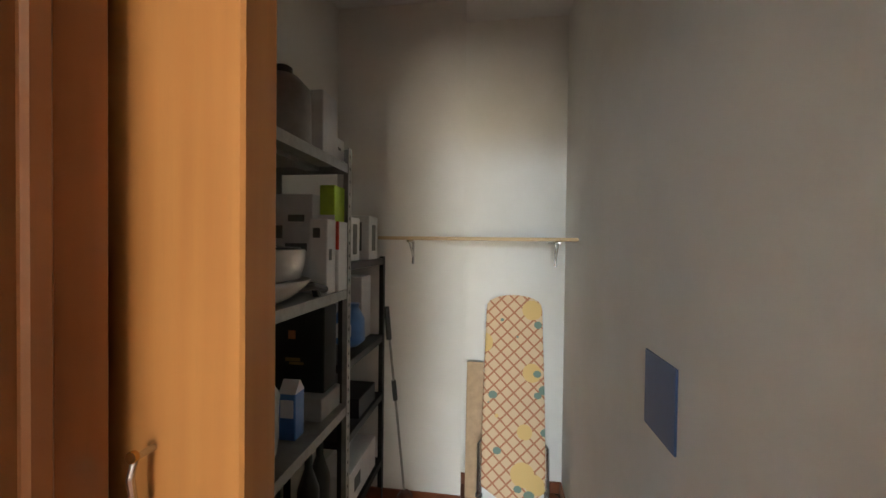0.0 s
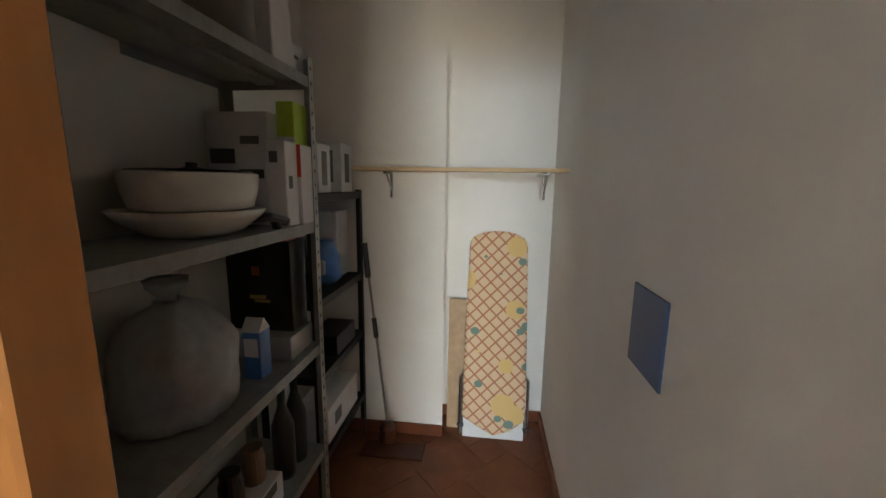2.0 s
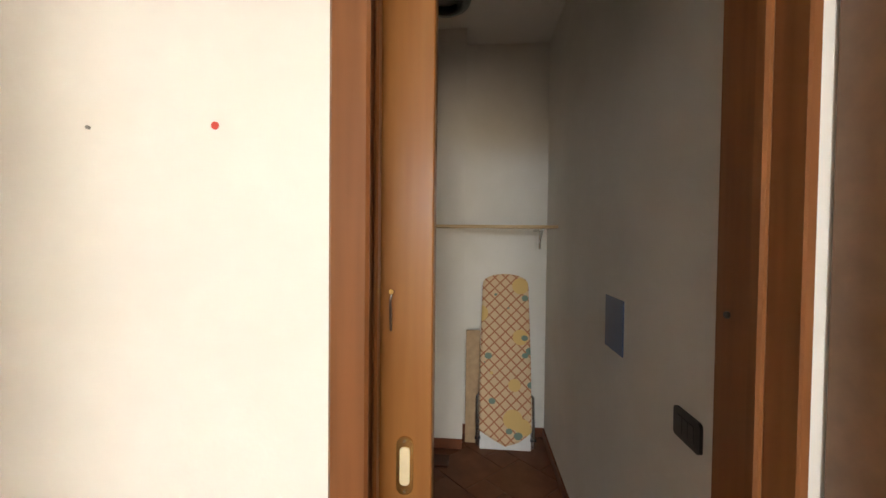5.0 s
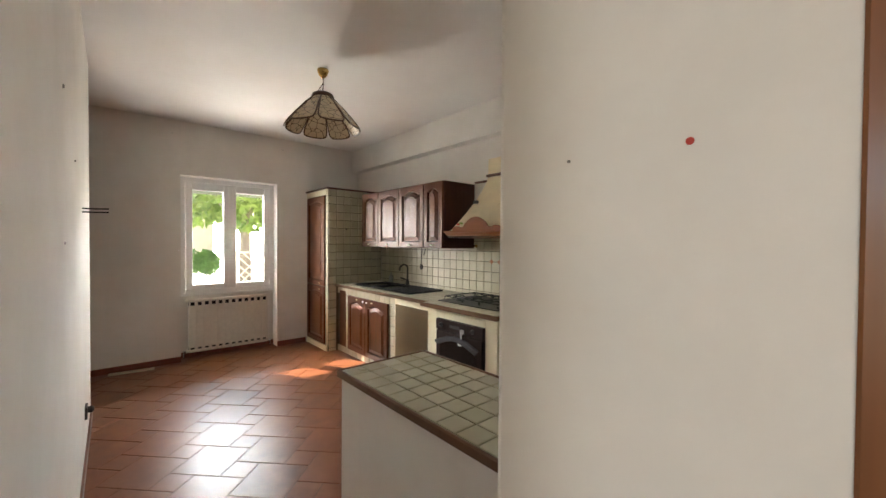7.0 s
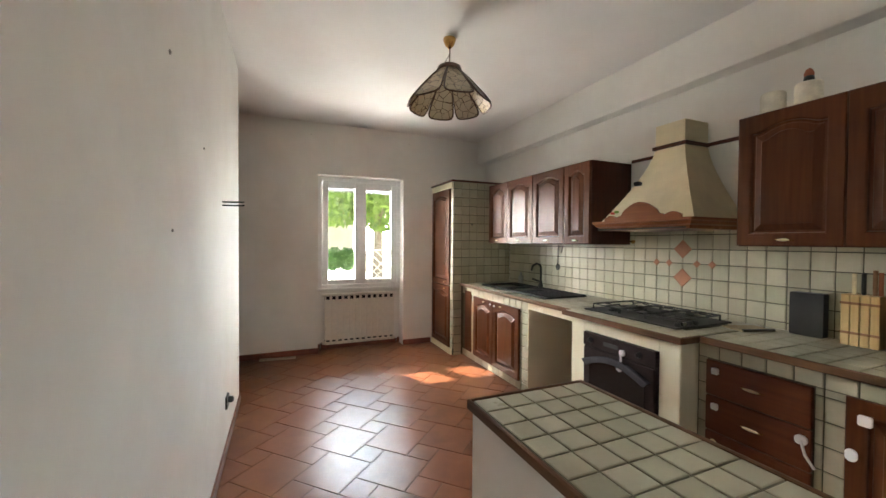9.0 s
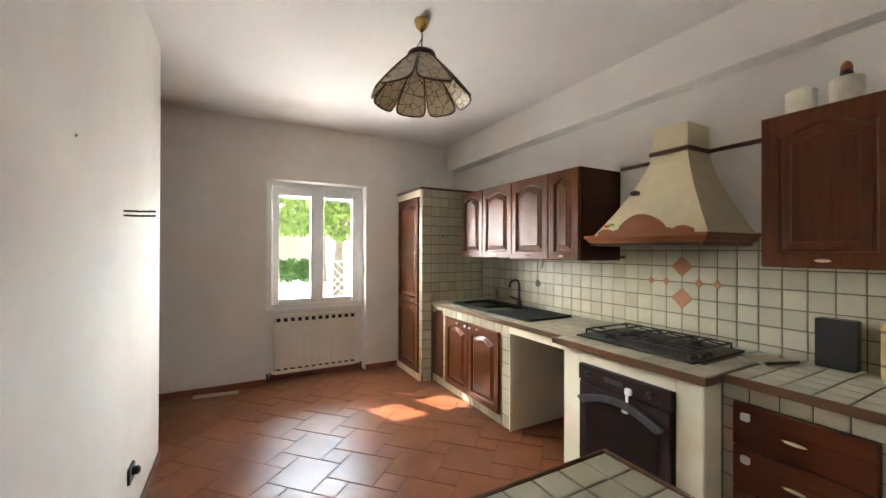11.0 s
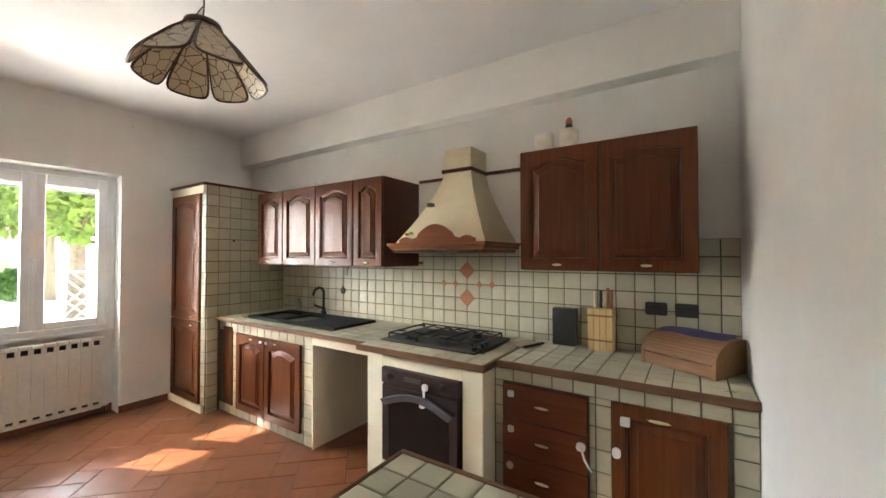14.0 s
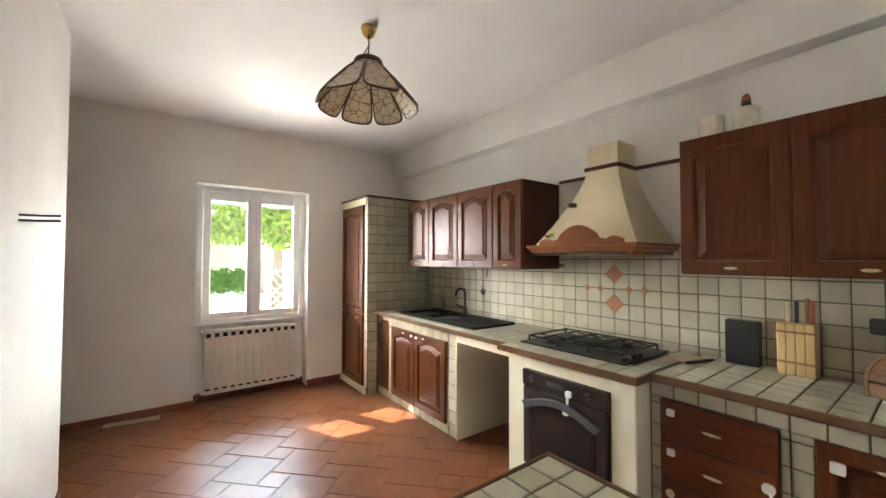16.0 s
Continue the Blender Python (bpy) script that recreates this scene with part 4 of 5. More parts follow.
# top shelf
carton("paper_box", -1.06, -0.83, 1.375, 1.49, 1.837, 2.06, CARD, "tall white cardboard box on the top shelf", (("y", 0.1, 0.5, 0.9, 0.96, GREYCARD),))
carton("white_carton", -1.00, -0.84, 1.50, 1.585, 1.837, 1.93, CARD, "small white cardboard box on the top shelf", (("x", 0.3, 0.6, 0.5, 0.6, GREYCARD),))
t = thing("grey_jug", "grey plastic canister with black cap", "canister")
part("body", lathe([(0.085, 1.837), (0.09, 1.85), (0.088, 2.02), (0.05, 2.06)], 24, None, (-0.92, 1.27, 0)), GREYPOT, t, "", True)
part("cap", lathe([(0.030, 2.055), (0.030, 2.09), (0.022, 2.095)], 16, None, (-0.92, 1.27, 0)), BLACK, t)
t = thing("flower_pots", "stack of terracotta flower pots", "flower pot")
for i in range(4):
    part("pot", lathe([(0.06, 1.837 + i * 0.06), (0.085, 1.95 + i * 0.06), (0.093, 1.952 + i * 0.06), (0.093, 1.985 + i * 0.06), (0.085, 1.985 + i * 0.06)], 24, None, (-0.93, 1.04, 0)), TERRA, t)
# second shelf
t = thing("white_bowl", "large white ceramic bowl with dark lid", "bowl")
part("bowl", lathe([(0.11, 1.396), (0.145, 1.405), (0.158, 1.45), (0.162, 1.494), (0.155, 1.497), (0.145, 1.46)], 36, None, (-0.975, 1.19, 0)), CERAMIC, t, "", True)
part("lid", lathe([(0.148, 1.496), (0.144, 1.503), (0.03, 1.507), (0.014, 1.512), (0.014, 1.523), (0.004, 1.525)], 32, None, (-0.975, 1.19, 0)), BLACK, t, "dark glass lid with knob")
single("serving_dish", lathe([(0.10, 1.330), (0.125, 1.342), (0.172, 1.380), (0.186, 1.399), (0.181, 1.401), (0.10, 1.392)], 36, None, (-0.985, 1.19, 0)), CERAMIC, "wide white ceramic serving dish under the bowl", "dish", smooth=True)
carton("appliance_box", -1.12, -0.90, 1.44, 1.57, 1.330, 1.70, CARD, "white appliance box with grey pictures", (("y", 0.05, 0.45, 0.55, 0.68, GREYCARD), ("y", 0.55, 0.85, 0.72, 0.79, GREYCARD), ("y", 0.10, 0.35, 0.40, 0.48, GREYCARD), ("y", 0.50, 0.9, 0.42, 0.50, GREYCARD)))
carton("lime_box", -0.898, -0.836, 1.49, 1.585, 1.330, 1.74, LIME, "lime green and white cardboard box", (("y", 0.0, 1.0, 0.0, 0.72, CARD),))
carton("appliance_box", -0.897, -0.828, 1.41, 1.485, 1.330, 1.605, CARD, "small white appliance box with grey pictures", (("y", 0.2, 0.6, 0.75, 0.88, GREYCARD), ("x", 0.2, 0.5, 0.45, 0.6, GREYCARD)))
carton("red_box", -0.834, -0.818, 1.49, 1.58, 1.330, 1.60, CARD, "thin white cardboard box with a red top band", (("y", 0.0, 1.0, 0.6, 1.0, RED),))
t = thing("black_tool", "black plastic hand tool lying on the shelf", "tool")
part("body", tube([(-0.88, 1.22, 1.365), (-0.84, 1.32, 1.37), (-0.83, 1.40, 1.35)], 0.014), BLACK, t)
part("grip", tube([(-0.84, 1.34, 1.37), (-0.84, 1.36, 1.332)], 0.014), BLACK, t)
# third shelf
carton("dark_gift_box", -1.11, -0.865, 1.47, 1.58, 0.94, 1.27, KGREEN, "dark green gift box with gold print", (("y", 0.40, 0.52, 0.62, 0.72, ORANGE), ("y", 0.35, 0.6, 0.36, 0.40, GOLD), ("y", 0.42, 0.66, 0.32, 0.35, GOLD)))
carton("red_tin", -1.02, -0.88, 1.475, 1.575, 1.271, 1.292, RED, "flat red tin on the gift box", ())
carton("clear_tray", -1.10, -0.85, 1.42, 1.585, 0.853, 0.939, CLEARBAG, "low clear plastic tray under the gift box", ())
t = thing("plastic_bag", "crumpled milky plastic bag standing on the shelf", "bag")
prof = [(0.09, 0.853), (0.130, 0.86), (0.145, 0.89), (0.148, 0.93), (0.146, 0.97), (0.142, 1.01), (0.135, 1.05), (0.120, 1.09), (0.098, 1.12), (0.070, 1.145), (0.045, 1.16), (0.03, 1.17)]
bm = lathe(prof, 48, None, (-1.0, 1.10, 0))
for v in bm.verts:
    if v.co.z > 0.856:
        d = noise.noise(v.co * 14.0) * 0.028 + noise.noise(v.co * 40.0) * 0.007
        c = Vector((v.co.x + 1.0, v.co.y - 1.10, 0))
        v.co += c.normalized() * d
part("bag", bm, CLEARBAG, t, "", True)
bm = lathe([(0.028, 1.165), (0.018, 1.18), (0.045, 1.21), (0.052, 1.225)], 14, None, (-1.0, 1.10, 0))
for v in bm.verts:
    v.co += Vector((noise.noise(v.co * 40), noise.noise(v.co * 41), 0)) * 0.02
part("knot", bm, CLEARBAG, t, "", True)
t = thing("milk_carton", "blue and white drink carton", "carton")
part("carton", box(-0.935, -0.875, 1.28, 1.34, 0.853, 1.01, 0.003), BLUE, t)
part("gable", rings([[(-0.935, 1.28, 1.01), (-0.875, 1.28, 1.01), (-0.875, 1.34, 1.01), (-0.935, 1.34, 1.01)], [(-0.935, 1.308, 1.05), (-0.875, 1.308, 1.05), (-0.875, 1.312, 1.05), (-0.935, 1.312, 1.05)]]), CARD, t)
part("print", box(-0.928, -0.882, 1.2785, 1.28, 0.93, 0.99), CARD, t)
# fourth shelf and floor shelf
carton("shoe_box", -1.05, -0.85, 1.12, 1.32, 0.401, 0.50, CARD, "white open box with dark jars", (("x", 0.2, 0.8, 0.6, 0.95, GREYCARD),))
for y, m in ((1.16, BLACK), (1.27, BROWNBAG)):
    single("jar", lathe([(0.035, 0.501), (0.036, 0.58), (0.030, 0.60), (0.030, 0.62)], 16, None, (-0.92, y, 0)), m, "dark glass jar standing on the box", "jar", "jars")
for y, m in ((1.42, KGREEN), (1.51, KGREEN)):
    single("bottle", lathe([(0.038, 0.401), (0.040, 0.42), (0.040, 0.60), (0.014, 0.68), (0.014, 0.74)], 16, None, (-0.90, y, 0)), m, "dark green glass bottle on the shelf", "bottle", "bottles", smooth=True)
single("wooden_spoon", tube([(-0.90, 0.85, 0.41), (-0.85, 1.10, 0.415)], 0.012), BEECH, "pale wooden handle lying on the shelf", "utensil")
carton("brown_bag", -1.08, -0.86, 0.90, 1.30, 0.061, 0.30, BROWNBAG, "brown paper bag on the bottom shelf", ())
# second rack
carton("appliance_box", -1.05, -0.90, 1.80, 1.93, 1.431, 1.64, CARD, "white appliance box with a black picture on top of the rack", (("y", 0.2, 0.45, 0.2, 0.8, GREYCARD), ("x", 0.3, 0.7, 0.15, 0.85, GREYCARD)))
carton("appliance_box", -1.04, -0.875, 2.00, 2.14, 1.431, 1.66, CARD, "white kettle box with a grey picture", (("y", 0.35, 0.75, 0.2, 0.85, GREYCARD), ("x", 0.3, 0.7, 0.2, 0.8, GREYCARD)))
t = thing("blue_sack", "blue and white detergent bag on the rack", "bag")
part("sack", lathe([(0.05, 0.981), (0.085, 1.01), (0.08, 1.12), (0.05, 1.18), (0.055, 1.20)], 12, None, (-0.98, 2.0, 0)), BLUE, t, "", True)
part("label", slab(rounded(-1.02, -0.94, 1.04, 1.11, 0.01), 1.912, 1.925), CARD, t)
carton("white_carton", -1.12, -0.95, 2.10, 2.25, 0.981, 1.33, CARD, "white carton on the black rack", ())
carton("black_case", -1.04, -0.885, 1.90, 2.15, 0.641, 0.74, BLACK, "black plastic case on the rack", ())
carton("white_carton", -1.06, -0.89, 1.78, 2.18, 0.251, 0.42, CARD, "white carton on the low rack shelf", (("x", 0.2, 0.4, 0.3, 0.7, GREYCARD),))

t = thing("wall_shelf", "pine plank shelf on two steel brackets", "shelf")
part("plank", box(-0.86, 0.1885, 2.097, 2.266, 1.538, 1.556, 0.002), PINE, t)
for x, yb in ((-0.70, 2.267), (0.10, 2.267)):
    bm = tube([(x, yb - 0.006, 1.535), (x, yb - 0.006, 1.40)], 0.008, None, 6)
    tube([(x, yb - 0.006, 1.530), (x, 2.12, 1.530)], 0.008, bm, 6)
    tube([(x, yb - 0.008, 1.44), (x, 2.16, 1.528)], 0.006, bm, 6)
    part("bracket", bm, STEEL, t)
part("rear_strut", box(0.09, 0.11, 2.262, 2.490, 1.522, 1.537), STEEL, t)


def ironing_board():
    b = thing("ironing_board", "folded ironing board with checked floral cover leaning in the alcove", "ironing board")
    b.matrix_world = pose(-0.112, 2.262, 0.006, -9.0, 0, 0)
    out = []
    for i in range(13):
        a = radians(180 * i / 12)
        out.append((0.165 * math.cos(a) * (1.0), 1.135 + 0.085 * math.sin(a) ** 0.8))
    out = [(0.182, 0.13)] + [(0.178, 0.6)] + out + [(-0.178, 0.6), (-0.182, 0.13), (-0.09, 0.075), (0.0, 0.03), (0.09, 0.06)]

    def lp(inset, y):
        return [(x * (1 - inset), y, 0.62 + (z - 0.62) * (1 - inset)) for x, z in out]
    part("cover", rings([lp(0.03, 0.014), lp(0, 0.010), lp(0, -0.012), lp(0.03, -0.020), lp(0.12, -0.024)]), IRONCOVER, b, "yellow and red checked floral cover")
    part("board", box(-0.176, 0.176, 0.012, 0.024, 0.0, 1.16, 0.002), CARD, b, "white board edge")
    for x in (-0.195, 0.193):
        part("leg", tube([(x, -0.014, 0.03), (x, -0.014, 0.36), (x * 0.8, 0.02, 0.40)], 0.009), STEEL, b)
        part("leg_brace", tube([(x * 0.93, -0.010, 0.02), (x * 0.90, -0.010, 0.33)], 0.006), STEEL, b)
    part("foot", tube([(-0.21, -0.012, 0.08), (-0.17, -0.012, 0.08)], 0.011), BLACK, b)
    part("foot", tube([(0.17, -0.012, 0.08), (0.21, -0.012, 0.08)], 0.011), BLACK, b)


ironing_board()
single("fibre_board", box(0, 0.30, 0, 0.012, 0, 0.80, 0.002), BOARD, "brown fibreboard sheet leaning in the alcove", "board").matrix_world = pose(-0.392, 2.355, 0, -5.0, 0, 0)
t = thing("floor_mop", "flat floor mop with dark red bucket leaning at the wall", "mop")
part("pole", tube([(-0.715, 2.175, 0.10), (-0.842, 2.235, 1.08)], 0.007), GREYPOT, t)
part("grip", tube([(-0.830, 2.229, 0.96), (-0.851, 2.239, 1.15)], 0.016), BLACK, t)
part("collar", tube([(-0.783, 2.207, 0.62), (-0.797, 2.214, 0.73)], 0.014), BLACK, t)
part("head", lathe([(0.045, 0.012), (0.050, 0.03), (0.045, 0.10), (0.020, 0.13)], 16, None, (-0.712, 2.165, 0)), CARCASS, t)
part("pad", box(-0.84, -0.49, 2.03, 2.16, 0.0, 0.014, 0.004), CARCASS, t)
single("blue_plate", box(0.184, 0.190, 1.017, 1.195, 1.047, 1.245, 0.001), BLUEPLATE, "flat blue blanking plate on the wall", "plate")
t = thing("light_switch", "black plastic light switch on the storeroom wall", "switch")
part("plate", rings([[(x, y, z) for y, z in rounded(0.546, 0.661, 0.963, 1.037, 0.010)] for x in (0.190, 0.182)]), BLACK, t)
for i in range(3):
    part("rocker", box(0.179, 0.182, 0.566 + i * 0.025, 0.589 + i * 0.025, 0.978, 1.022, 0.001), BLACK, t)
t = thing("storeroom_lamp", "black round lamp hanging in the storeroom", "lamp", at=(-0.455, 0.95, 0.075))
part("ring", lathe([(0.02, 2.36), (0.09, 2.34), (0.115, 2.26), (0.095, 2.19), (0.05, 2.175), (0.085, 2.20), (0.10, 2.26)], 24), BLACK, t, "", True)
part("globe", lathe([(0.03, 2.20), (0.075, 2.22), (0.085, 2.26), (0.06, 2.31)], 20), GREYPOT, t, "unlit smoky globe", True)
part("rod", tube([(0, 0, 2.34), (0, 0, CZ - 0.075)], 0.008), BLACK, t)

# ---- outside ----
structure("ground", box(-90, -6.42, -60, 60, -0.55, -0.35), PAVING, "pale sunlit yard", "ground")
# glowing sheet added for the blown-out sky; it also lights the kitchen
glow = Mat("backdrop_glow")
structure("backdrop", box(-58.2, -58.0, -70, 70, -2, 24), glow.done((0.9, 0.9, 0.88), 1.0, Emission_Color=(1.0, 0.985, 0.95, 1.0), Emission_Strength=16.0), "glowing sheet standing in for overexposed hazy sky in the distance", "sky")
# slab added out of view to shorten the sun patches on the kitchen floor
structure("sun_cut_slab", box(-8.13, -6.42, -3.0, 4.5, 2.56, 2.70), HOUSEW, "unseen slab added over the outside wall to cut off the sun", "roof")
# invented slab, never in view, keeps part of the sun out of the living room
structure("sun_block_slab", box(-5.0, 1.6, -5.0, -4.3, 2.46, 2.60), HOUSEW, "unseen slab added over the garden door to block sun", "roof")
random.seed(4)


def foliage(bm, cx, cy, cz, rx, ry, rz, n, size):
    for _ in range(n):
        while True:
            p = Vector((random.uniform(-1, 1), random.uniform(-1, 1), random.uniform(-1, 1)))
            if 0.35 < p.length < 1:
                break
        c = Vector((cx + p.x * rx, cy + p.y * ry, cz + p.z * rz))
        a = Vector((random.gauss(0, 1), random.gauss(0, 1), random.gauss(0, 1))).normalized()
        b = a.orthogonal().normalized()
        s = size * random.uniform(0.6, 1.3)
        bm.faces.new([bm.verts.new(c + q) for q in (-a * s, b * s * 0.5, a * s, -b * s * 0.5)])


def leafy(name, bm, mat, parent):
    me = bpy.data.meshes.new(name)
    bm.to_mesh(me)
    bm.free()
    me.materials.append(mat)
    ob = new(name, me)
    ob.parent = parent
    return ob


def tree(x, y, h, spread):
    t = thing("tree", "green garden tree in full sun", "tree", "garden trees", at=(x, y, -0.35))
    part("trunk", lathe([(0.26, 0.0), (0.20, 0.5), (0.17, h * 0.5), (0.06, h * 0.8)], 10), BARK, t)
    for k in range(5):
        a = k * 1.3
        part("limb", tube([(0, 0, h * 0.45), (math.cos(a) * spread * 0.4, math.sin(a) * spread * 0.4, h * 0.65), (math.cos(a) * spread * 0.8, math.sin(a) * spread * 0.8, h * 0.8)], 0.04, None, 6), BARK, t)
    bm = bmesh.new()
    for k in range(9):
        a = k * 2.4
        r = spread * (0.25 + 0.65 * ((k * 37) % 10) / 10)
        foliage(bm, r * math.cos(a), r * math.sin(a), h * (0.6 + 0.4 * ((k * 53) % 10) / 10), spread * 0.45, spread * 0.45, spread * 0.35, 420, 0.13)
    leafy("crown", bm, LEAF, t)


tree(-15.5, 3.1, 4.6, 1.9)
tree(-19.5, 1.2, 5.2, 2.2)
tree(-24.0, 4.2, 6.0, 2.6)
tree(-22.0, 8.0, 6.0, 2.6)
h = thing("hedge", "clipped green hedge along the yard", "hedge")
bm = bmesh.new()
for k in range(14):
    foliage(bm, -16.5, -4.4 + k * 0.5, 0.72, 0.4, 0.4, 0.46, 600, 0.08)
leafy("leaves", bm, LEAF2, h)
for k in range(24):
    part("stem", tube([(-16.5, -4.4 + k * 0.28, -0.35), (-16.45, -4.36 + k * 0.28, 0.7)], 0.02, None, 5), BARK, h)
f = thing("garden_fence", "pale wooden lattice fence in the garden", "fence")
for y in (2.3, 3.4, 4.5):
    part("post", box(-13.03, -12.95, y - 0.04, y + 0.04, -0.35, 1.22, 0.008), HOUSEW, f)
for z in (-0.2, 1.12):
    part("rail", box(-12.985, -12.95, 2.34, 4.46, z, z + 0.05), HOUSEW, f)
for k in range(12):
    for lean in (1, -1):
        y0, x0 = 1.72 + k * 0.24, -13.0 if lean > 0 else -12.985
        ya, yb = (y0, y0 + 1.3) if lean > 0 else (y0 + 1.3, y0)
        fa, fb = max(0.0, (2.34 - y0) / 1.3), min(1.0, (4.46 - y0) / 1.3)
        if lean < 0:
            fa, fb = 1 - fb, 1 - fa
        p = [(ya + (yb - ya) * q, -0.18 + 1.3 * q) for q in (fa, fb)]
        lp = [[(x, y + d, z) for x, d in ((x0, -0.025), (x0 + 0.012, -0.025), (x0 + 0.012, 0.025), (x0, 0.025))] for y, z in p]
        part("slat", rings(lp), HOUSEW, f)
hs = thing("neighbour_house", "pale rendered neighbouring house with tiled roof", "house")
part("wall", box(-40, -32, -11, 5, -0.35, 3.6), HOUSEW, hs)
part("roof", rings([[(-40.5, -11.5, 3.6), (-31.5, -11.5, 3.6), (-31.5, 5.5, 3.6), (-40.5, 5.5, 3.6)], [(-36.2, -9, 5.3), (-35.8, -9, 5.3), (-35.8, 3, 5.3), (-36.2, 3, 5.3)]]), TERRA, hs)
for y in (-7, -3):
    for z in (0.8,):
        w = part("window", box(-32.0, -31.95, y, y + 1.0, z, z + 1.3), PVC, hs)
        part("pane", box(-31.95, -31.93, y + 0.1, y + 0.9, z + 0.1, z + 1.2), OVENGLASS, w)

# ---- tiles, piece by piece ----


def tile_mesh(name, w, h, t, mat, bev=0.004):
    """A glazed tile in x and z, facing -y, centred on the origin."""
    lo = [(-w / 2, 0, -h / 2), (w / 2, 0, -h / 2), (w / 2, 0, h / 2), (-w / 2, 0, h / 2)]
    mid = [(x, -t + 0.002, z) for x, _, z in lo]
    hi = [(x - math.copysign(bev, x), -t, z - math.copysign(bev, z)) for x, _, z in lo]
    return mesh_of(name, rings([lo, mid, hi]), mat)


PIT, TW = 0.1075, 0.1015
TILE_ME = tile_mesh("tile", TW, TW, 0.0075, TILE)


def lay(parent, m, me=TILE_ME, sx=1.0, sz=1.0, name="tile"):
    ob = new(name, me)
    ob.parent = parent
    ob.matrix_world = m @ Matrix.Diagonal((sx, 1, sz, 1))
    return ob


def field(parent, a0, a1, b0, b1, place, a_org, b_org):
    """Lay tiles over a0..a1, b0..b1 from a grid origin; cut pieces at the borders. place(a, b) gives the pose."""
    i0, i1 = math.floor((a0 - a_org) / PIT), math.ceil((a1 - a_org) / PIT)
    j0, j1 = math.floor((b0 - b_org) / PIT), math.ceil((b1 - b_org) / PIT)
    for i in range(i0, i1):
        for j in range(j0, j1):
            la, ha = max(a0, a_org + i * PIT + 0.0034), min(a1, a_org + (i + 1) * PIT - 0.0034)
            lb, hb = max(b0, b_org + j * PIT + 0.0034), min(b1, b_org + (j + 1) * PIT - 0.0034)
            if ha - la < 0.012 or hb - lb < 0.012:
                continue
            yield (la + ha) / 2, (lb + hb) / 2, (ha - la) / TW, (hb - lb) / TW


def lay_field(parent, a0, a1, b0, b1, place, a_org, b_org, skip=None):
    for a, b, sa, sb in field(parent, a0, a1, b0, b1, place, a_org, b_org):
        if skip and skip(a, b):
            continue
        lay(parent, place(a, b), TILE_ME, sa, sb)


splash = thing("tiled_splashback", "sage glazed wall tiles with dark joints and terracotta diamonds", "tiles", kind="structure")
part("tile_bed", box(-5.356, -1.284, WY - 0.005, WY - 0.0005, 0.90, 1.585), GROUT, splash)
X0, Z0 = -2.985, 1.268
lay_field(splash, -5.356, -1.286, 0.902, 1.583, lambda a, b: pose(a, WY - 0.005, b), X0, Z0, None)
DIA = tile_mesh("diamond", 0.100, 0.100, 0.003, INSET, 0.003)
DIAS = tile_mesh("small_diamond", 0.040, 0.040, 0.003, INSET, 0.002)
for z in (Z0 + PIT, Z0 - PIT):
    lay(splash, pose(X0, WY - 0.0125, z) @ pose(0, 0, 0, 0, 45, 0), DIA, name="diamond_inset")
for k in (-2, -1, 1, 2):
    lay(splash, pose(X0 + k * PIT, WY - 0.0125, Z0) @ pose(0, 0, 0, 0, 45, 0), DIAS, name="diamond_inset")
# larder side faces +x; corner strip faces -y
lay_field(LARDER, 1.68, 2.488, 0.002, 2.168, lambda a, b: pose(-5.366, a, b, 0, 0, 90), 1.68, 0.90, lambda a, b: (b < 0.90 and a > 1.80))
lay_field(LARDER, -5.438, -5.362, 0.08, 2.168, lambda a, b: pose(a, 1.675, b), -5.455, 0.90)
# sink unit front
for x0, x1, z0, z1 in ((-5.36, -3.966, 0.782, 0.866), (-5.36, -3.966, 0.003, 0.085), (-4.095, -3.966, 0.09, 0.778), (-5.115, -5.035, 0.09, 0.778)):
    lay_field(SINKBASE, x0, x1, z0, z1, lambda a, b: pose(a, 1.812, b), -4.075, 0.866)
# drawer unit front
for x0, x1, z0, z1 in ((-2.453, -1.286, 0.795, 0.866), (-2.453, -2.401, 0.003, 0.79), (-1.938, -1.841, 0.003, 0.79), (-1.385, -1.286, 0.003, 0.79), (-2.398, -1.942, 0.003, 0.198), (-1.835, -1.39, 0.003, 0.088)):
    lay_field(BASER, x0, x1, z0, z1, lambda a, b: pose(a, 1.872, b), X0, 0.866)
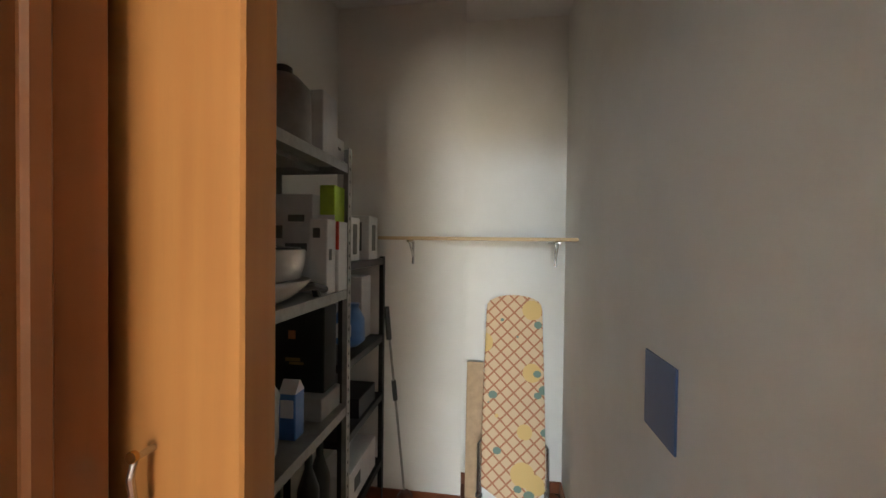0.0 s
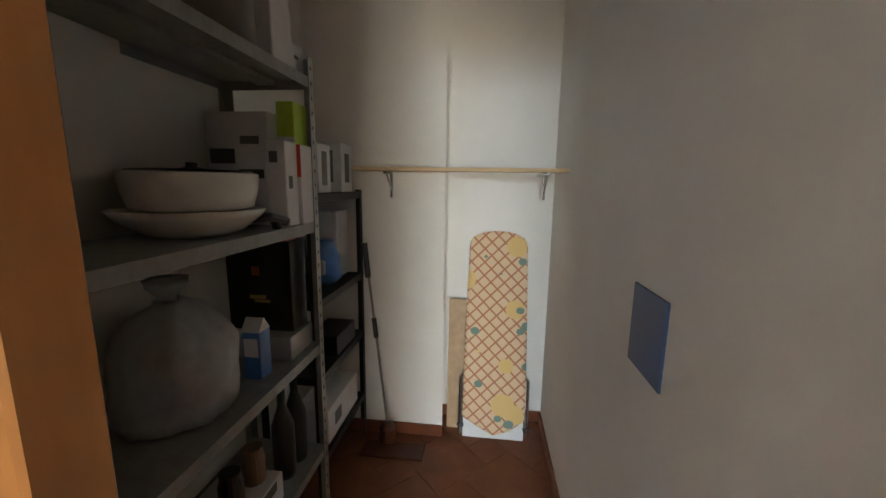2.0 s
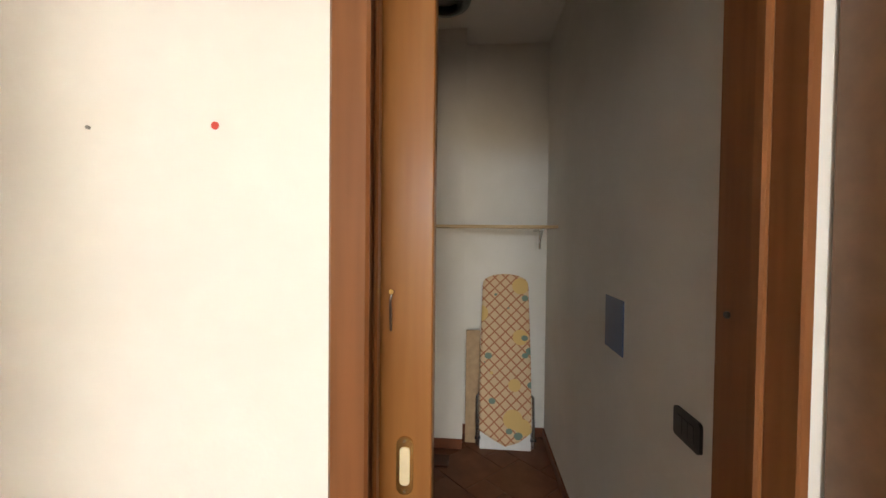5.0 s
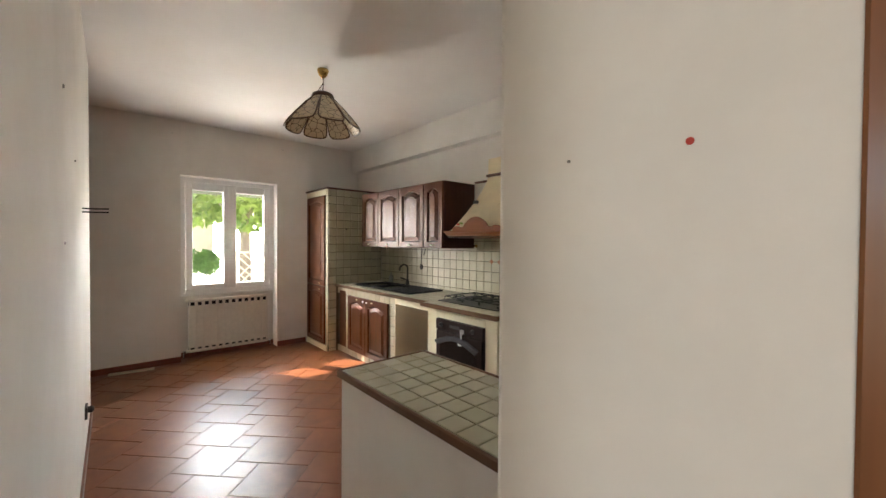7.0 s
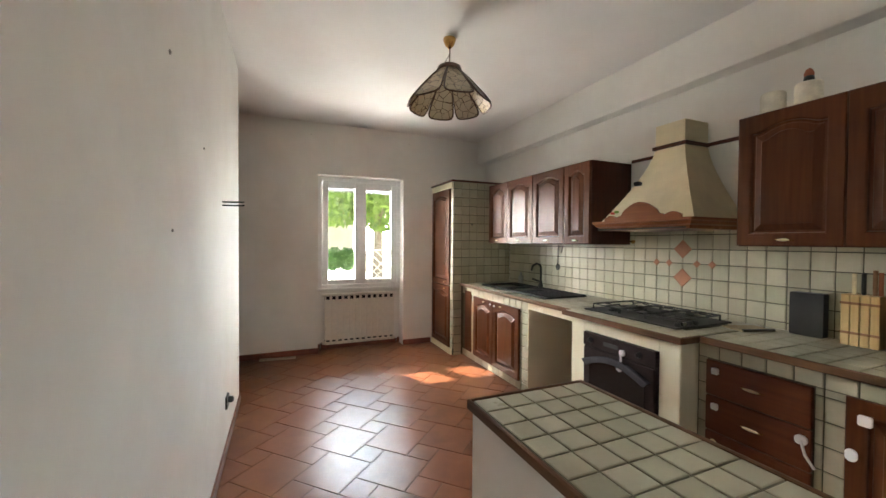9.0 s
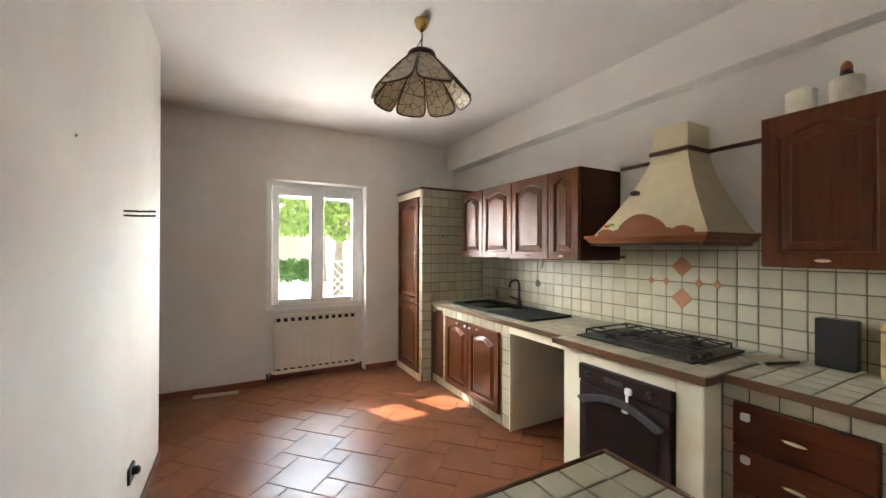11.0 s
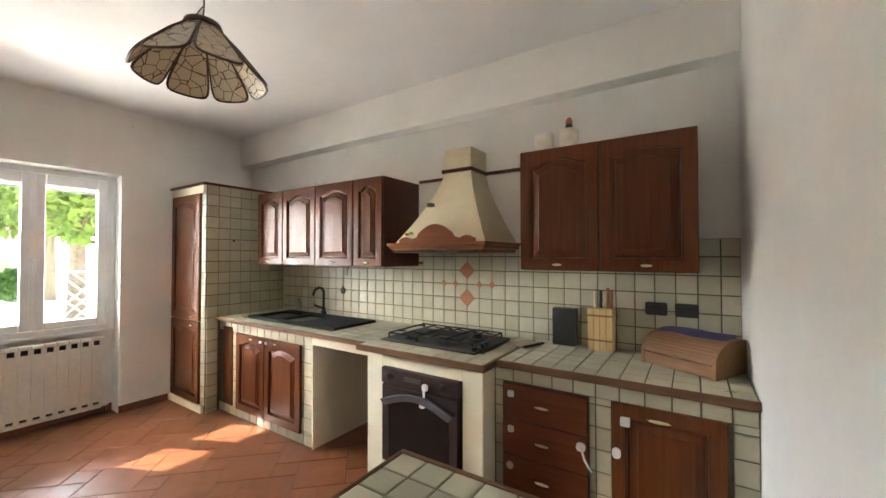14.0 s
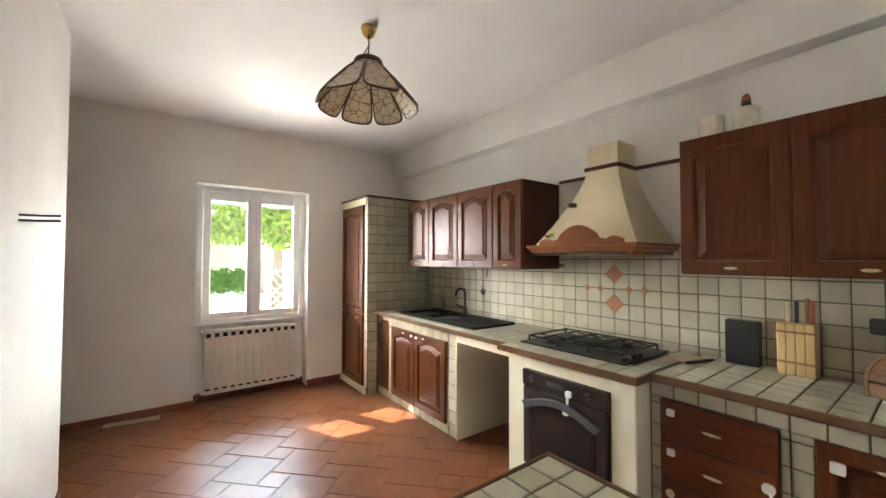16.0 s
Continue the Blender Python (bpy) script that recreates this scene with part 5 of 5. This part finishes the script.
# worktop, tiles face up
UP = lambda z: (lambda a, b: pose(a, b, z, -90, 0, 0))
lay_field(WORKTOP, -5.36, -3.362, 1.777, 2.49, UP(0.897), X0, 1.780, lambda a, b: -5.12 < a < -3.84 and 1.92 < b < 2.42)
lay_field(WORKTOP, -3.358, -2.443, 1.702, 2.49, UP(0.897), X0, 1.702, lambda a, b: -3.30 < a < -2.60 and 1.88 < b < 2.37)
lay_field(WORKTOP, -2.423, -1.287, 1.852, 2.49, UP(0.897), X0, 1.852)
lay_field(PENINSULA, -2.360, -1.215, 0.394, 0.934, UP(0.792), -2.360, 0.394)

# floor: large and small squares in a turned hopscotch pattern
A_, B_ = 0.331, 0.166
U = Vector((math.cos(radians(44.2)), math.sin(radians(44.2)), 0))
W = Vector((-U.y, U.x, 0))


def floor_piece(name, s):
    h = s / 2 - 0.0025
    lo = [(-h, -h, -0.006), (h, -h, -0.006), (h, h, -0.006), (-h, h, -0.006)]
    mid = [(x, y, -0.0015) for x, y, _ in lo]
    hi = [(x * (1 - 0.003 / h), y * (1 - 0.003 / h), 0.0) for x, y, _ in lo]
    return mesh_of(name, rings([lo, mid, hi]), FLOORT)


BIG, SMALL = floor_piece("large_tile", A_), floor_piece("small_tile", B_)
O_ = Vector((-3.800, -0.113, 0))
rest = bmesh.new()


def add_rest(me, m):
    n = len(rest.verts)
    rest.from_mesh(me)
    rest.verts.ensure_lookup_table()
    bmesh.ops.transform(rest, matrix=m, verts=rest.verts[n:])


for i in range(-30, 30):
    for j in range(-30, 30):
        o = O_ + i * (B_ * U - A_ * W) + j * (A_ * U + B_ * W)
        for me, c in ((BIG, o + (U + W) * A_ / 2), (SMALL, o + U * (A_ + B_ / 2) + W * B_ / 2)):
            if not (-6.4 < c.x < 2.6 and -4.0 < c.y < 2.6):
                continue
            m = Matrix.Translation(c) @ pose(0, 0, 0, random.uniform(-0.06, 0.06), random.uniform(-0.06, 0.06), 44.2)
            if -6.1 < c.x < -2.2 and -0.75 < c.y < 1.95 and not (c.x < -5.4 and c.y > 1.75):
                lay(floor, m, me, name="floor_tile")
            elif (c.x < -1.0 and c.y > -2.7) or c.y > -2.4:
                add_rest(me, m)
me = bpy.data.meshes.new("further_floor_tiles")
rest.to_mesh(me)
rest.free()
me.materials.append(FLOORT)
ob = new("further_floor_tiles", me)
ob.parent = floor
tagged(ob, "terracotta floor tiles in the further rooms", kind="stuff")
